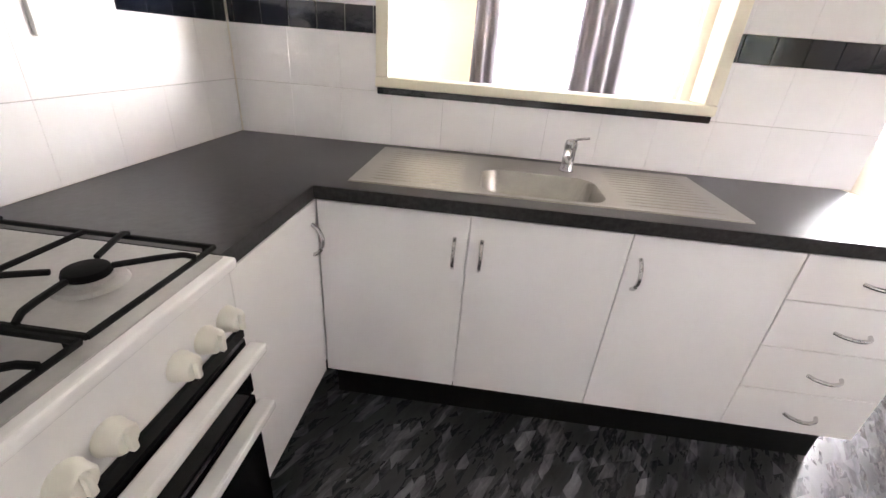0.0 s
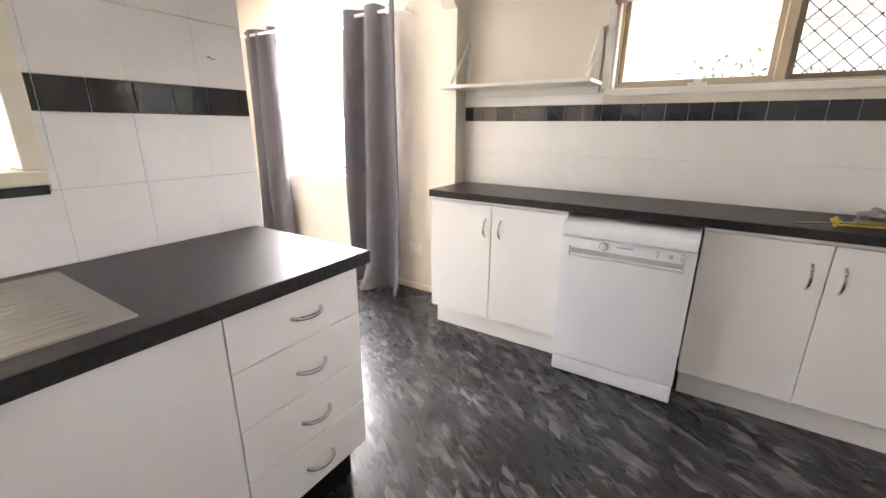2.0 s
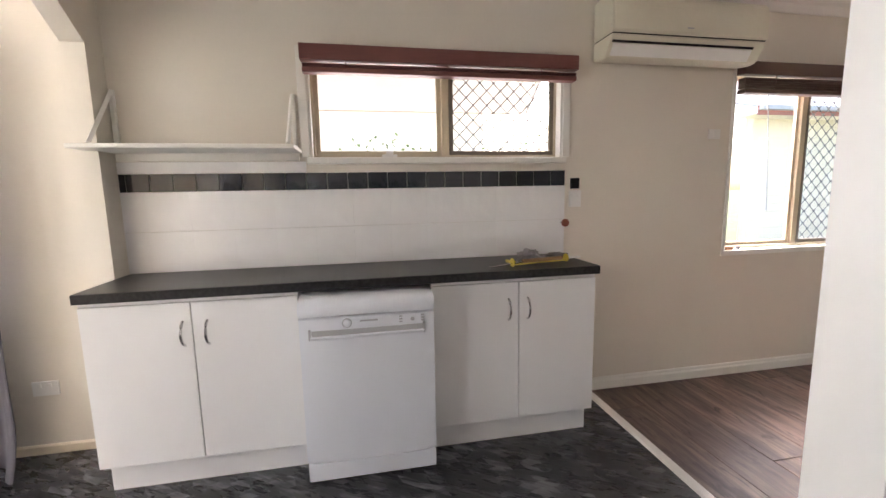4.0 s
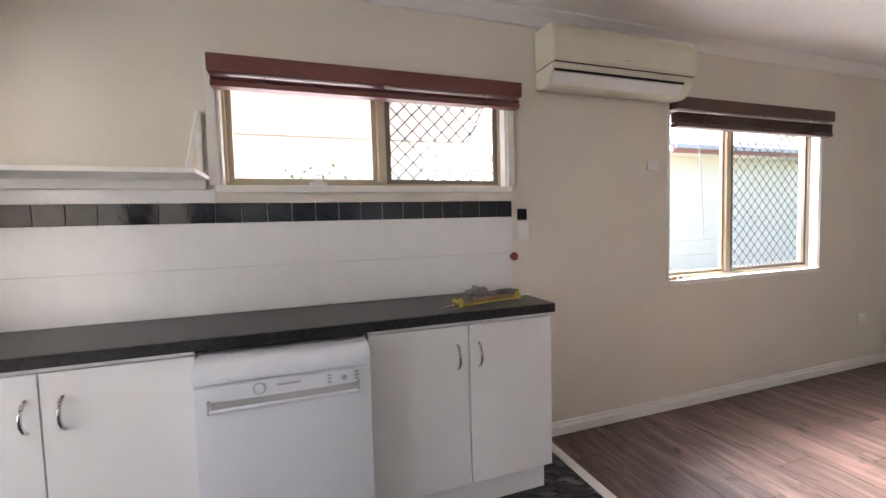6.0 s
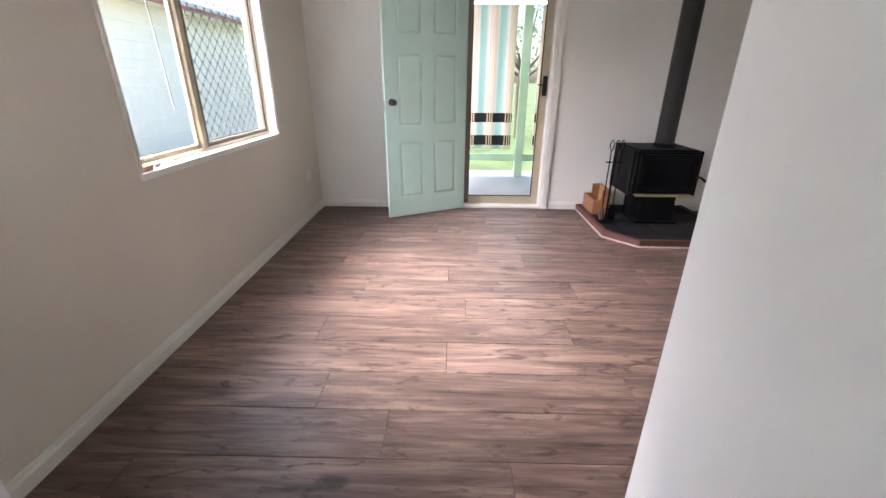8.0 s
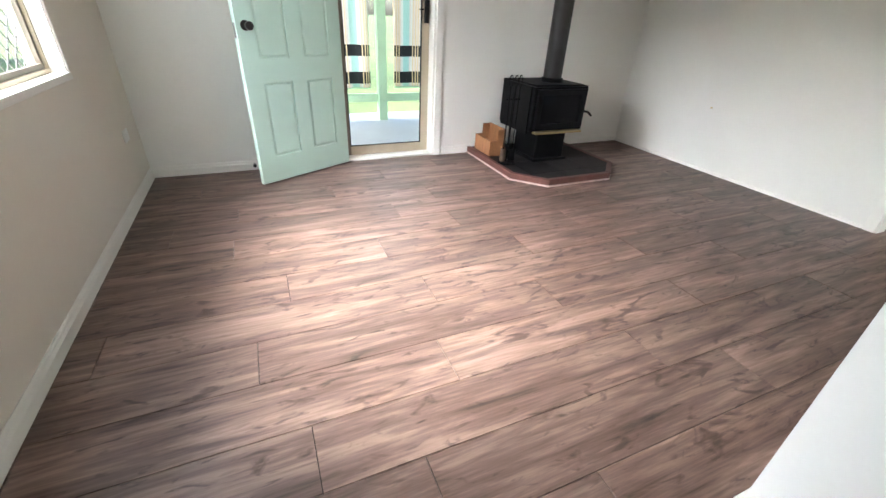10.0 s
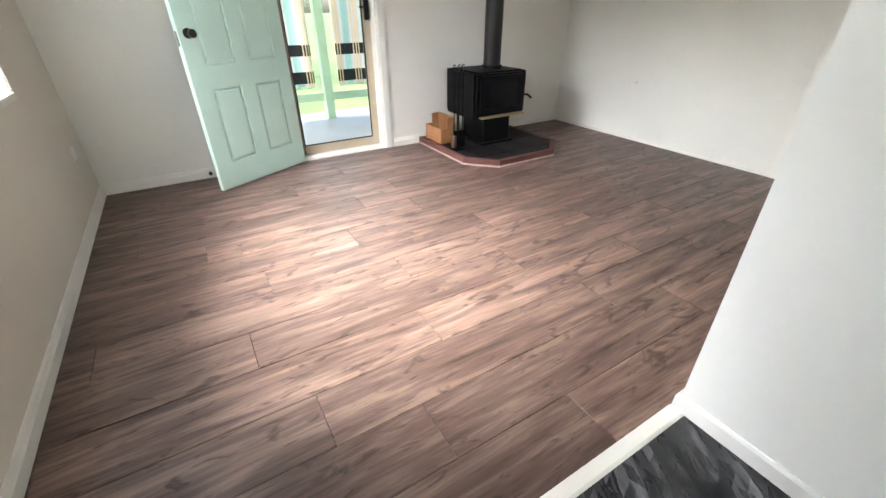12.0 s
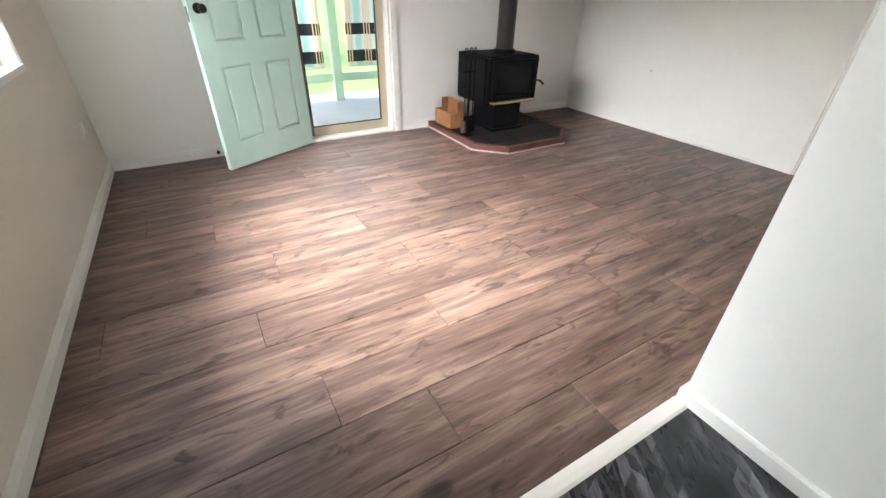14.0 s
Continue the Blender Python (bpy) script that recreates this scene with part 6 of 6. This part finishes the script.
def tile(parent, name, material, axis, a0, a1, z0, z1, face):
    """One glazed tile, 6 mm thick, with a soft arris; alike tiles share their mesh."""
    w, h = round(a1 - a0, 4), round(z1 - z0, 4)
    key = (name, axis, w, h)
    if key not in TILES:
        bm = B()
        g, t = 0.0005, 0.006
        ins = 0.0008
        gu, iu = (0.0015, 0.0008) if name == "black_tile" else (0.0, 0.0001) if axis == "x-" else (0.0002, 0.0004)
        b0 = [(gu, g), (w - gu, g), (w - gu, h - g), (gu, h - g)]
        b1 = [(gu + iu, g + ins), (w - gu - iu, g + ins), (w - gu - iu, h - g - ins), (gu + iu, h - g - ins)]

        def put(u, z, d):
            return (-d, u, z) if axis == "x-" else (d, u, z) if axis == "x+" else (u, -d, z)
        r0 = [bm.verts.new(put(u, z, 0)) for u, z in b0]
        r1 = [bm.verts.new(put(u, z, t - 0.0018)) for u, z in b0]
        r2 = [bm.verts.new(put(u, z, t)) for u, z in b1]
        for p, q in ((r0, r1), (r1, r2)):
            for i in range(4):
                bm.faces.new((p[i], p[(i + 1) % 4], q[(i + 1) % 4], q[i]))
        bm.faces.new(r2)
        bm.faces.new(r0[::-1])
        TILES[key] = mesh_of(name, bm, material)
    ob = new(name, TILES[key])
    ob.parent = parent
    base = (face, a0, z0) if axis[0] == "x" else (a0, face, z0)
    ob.location = Vector(base) - parent.location
    return ob


def tile_field(label, axis, face, a0, a1, rows, start, skips=()):
    """A tiled splashback: rows of (z0, z1, width, is_black) from a0 to a1, laid from the joint start."""
    mid = (a0 + a1) / 2
    at = (face, mid, rows[0][0]) if axis[0] == "x" else (mid, face, rows[0][0])
    s = thing("splashback", at, label, "tiling", kind="structure")
    for z0, z1, w, black in rows:
        c = start - w * math.ceil((start - a0) / w)
        while c < a1 - 1e-4:
            p, q = max(c, a0), min(c + w, a1)
            if q - p > 0.012:
                spans = [(p, q)]
                for s0, s1, t0, t1 in skips:
                    if t0 < z1 - 1e-3 and t1 > z0 + 1e-3:
                        nxt = []
                        for u, v in spans:
                            if v <= s0 or u >= s1:
                                nxt.append((u, v))
                            else:
                                if u < s0 - 0.012:
                                    nxt.append((u, s0))
                                if v > s1 + 0.012:
                                    nxt.append((s1, v))
                        spans = nxt
                for u, v in spans:
                    tile(s, "black_tile" if black else "tile", TILE_BLACK if black else TILE, axis, u, v, z0, z1, face)
            c += w
    return s


ROWS = [(0.90, 1.10, 0.20, False), (1.10, 1.296, 0.20, False), (1.296, 1.384, 0.106, True), (1.384, 1.58, 0.20, False), (1.58, 1.78, 0.20, False), (1.78, 1.98, 0.20, False)]
tile_field("white glazed wall tiles with a black tile band behind the sink", "y", 1.806, XW + 0.006, 1.425, ROWS, 0.86, [(-0.40, 0.842, 1.101, 2.2)])
tile_field("white glazed wall tiles with a black tile band beside the cooker", "x+", XW - 0.006, -0.55, 1.80, ROWS[:4], 1.41)
EROWS = [(0.90, 1.105, 0.20, False), (1.105, 1.302, 0.20, False), (1.302, 1.390, 0.1055, True), (1.390, 1.448, 0.20, False)]
tile_field("white glazed wall tiles with a black tile band above the worktop", "x-", XE, -0.528, 1.806, EROWS, 0.30, [(-0.53, 0.93, 1.432, 2.2)])


def plank_floor():
    """Timber-look planks running along x, 235 mm wide, each a board of its own."""
    f = tagged(new("floor_living"), "brown timber-look plank floor with staggered joints", "floor", kind="structure")
    part("underlay", box(B(), XL - 1.7, XE, YS - 0.14, STRIP, -0.10, -0.008), KICK, f)
    W, L = 0.236, 1.345
    ends = [1.40, 1.865, 2.173, 1.636, 2.323, 1.53, 2.173, 1.636, 2.42, 1.405, 2.40, 1.75, 1.30, 2.1, 1.5]
    cache = {}
    y = -0.712
    k = 0
    while y > YS + 0.01:
        lo = max(y - W, YS)
        e = ends[k % len(ends)]
        x = e - L * math.ceil((e - (XL - 1.6)) / L)
        while x < XE:
            p, q = max(x, XL - 1.6), min(x + L, XE)
            if q - p > 0.01:
                key = (round(q - p, 3), round(y - lo, 3))
                if key not in cache:
                    w, h, g = key[0], key[1], 0.0012
                    bm = B()
                    r0 = [bm.verts.new(v) for v in ((g, -h + g, -0.008), (w - g, -h + g, -0.008), (w - g, -g, -0.008), (g, -g, -0.008))]
                    r1 = [bm.verts.new((v.co.x, v.co.y, -0.0014)) for v in r0]
                    c = 0.0012
                    r2 = [bm.verts.new(v) for v in ((g + c, -h + g + c, 0), (w - g - c, -h + g + c, 0), (w - g - c, -g - c, 0), (g + c, -g - c, 0))]
                    for a, b in ((r0, r1), (r1, r2)):
                        for i in range(4):
                            bm.faces.new((a[i], a[(i + 1) % 4], b[(i + 1) % 4], b[i]))
                    bm.faces.new(r2)
                    cache[key] = mesh_of("plank", bm, PLANK)
                ob = new("plank", cache[key])
                ob.parent = f
                ob.location = (p, y, 0)
            x += L
        y -= W
        k += 1


plank_floor()
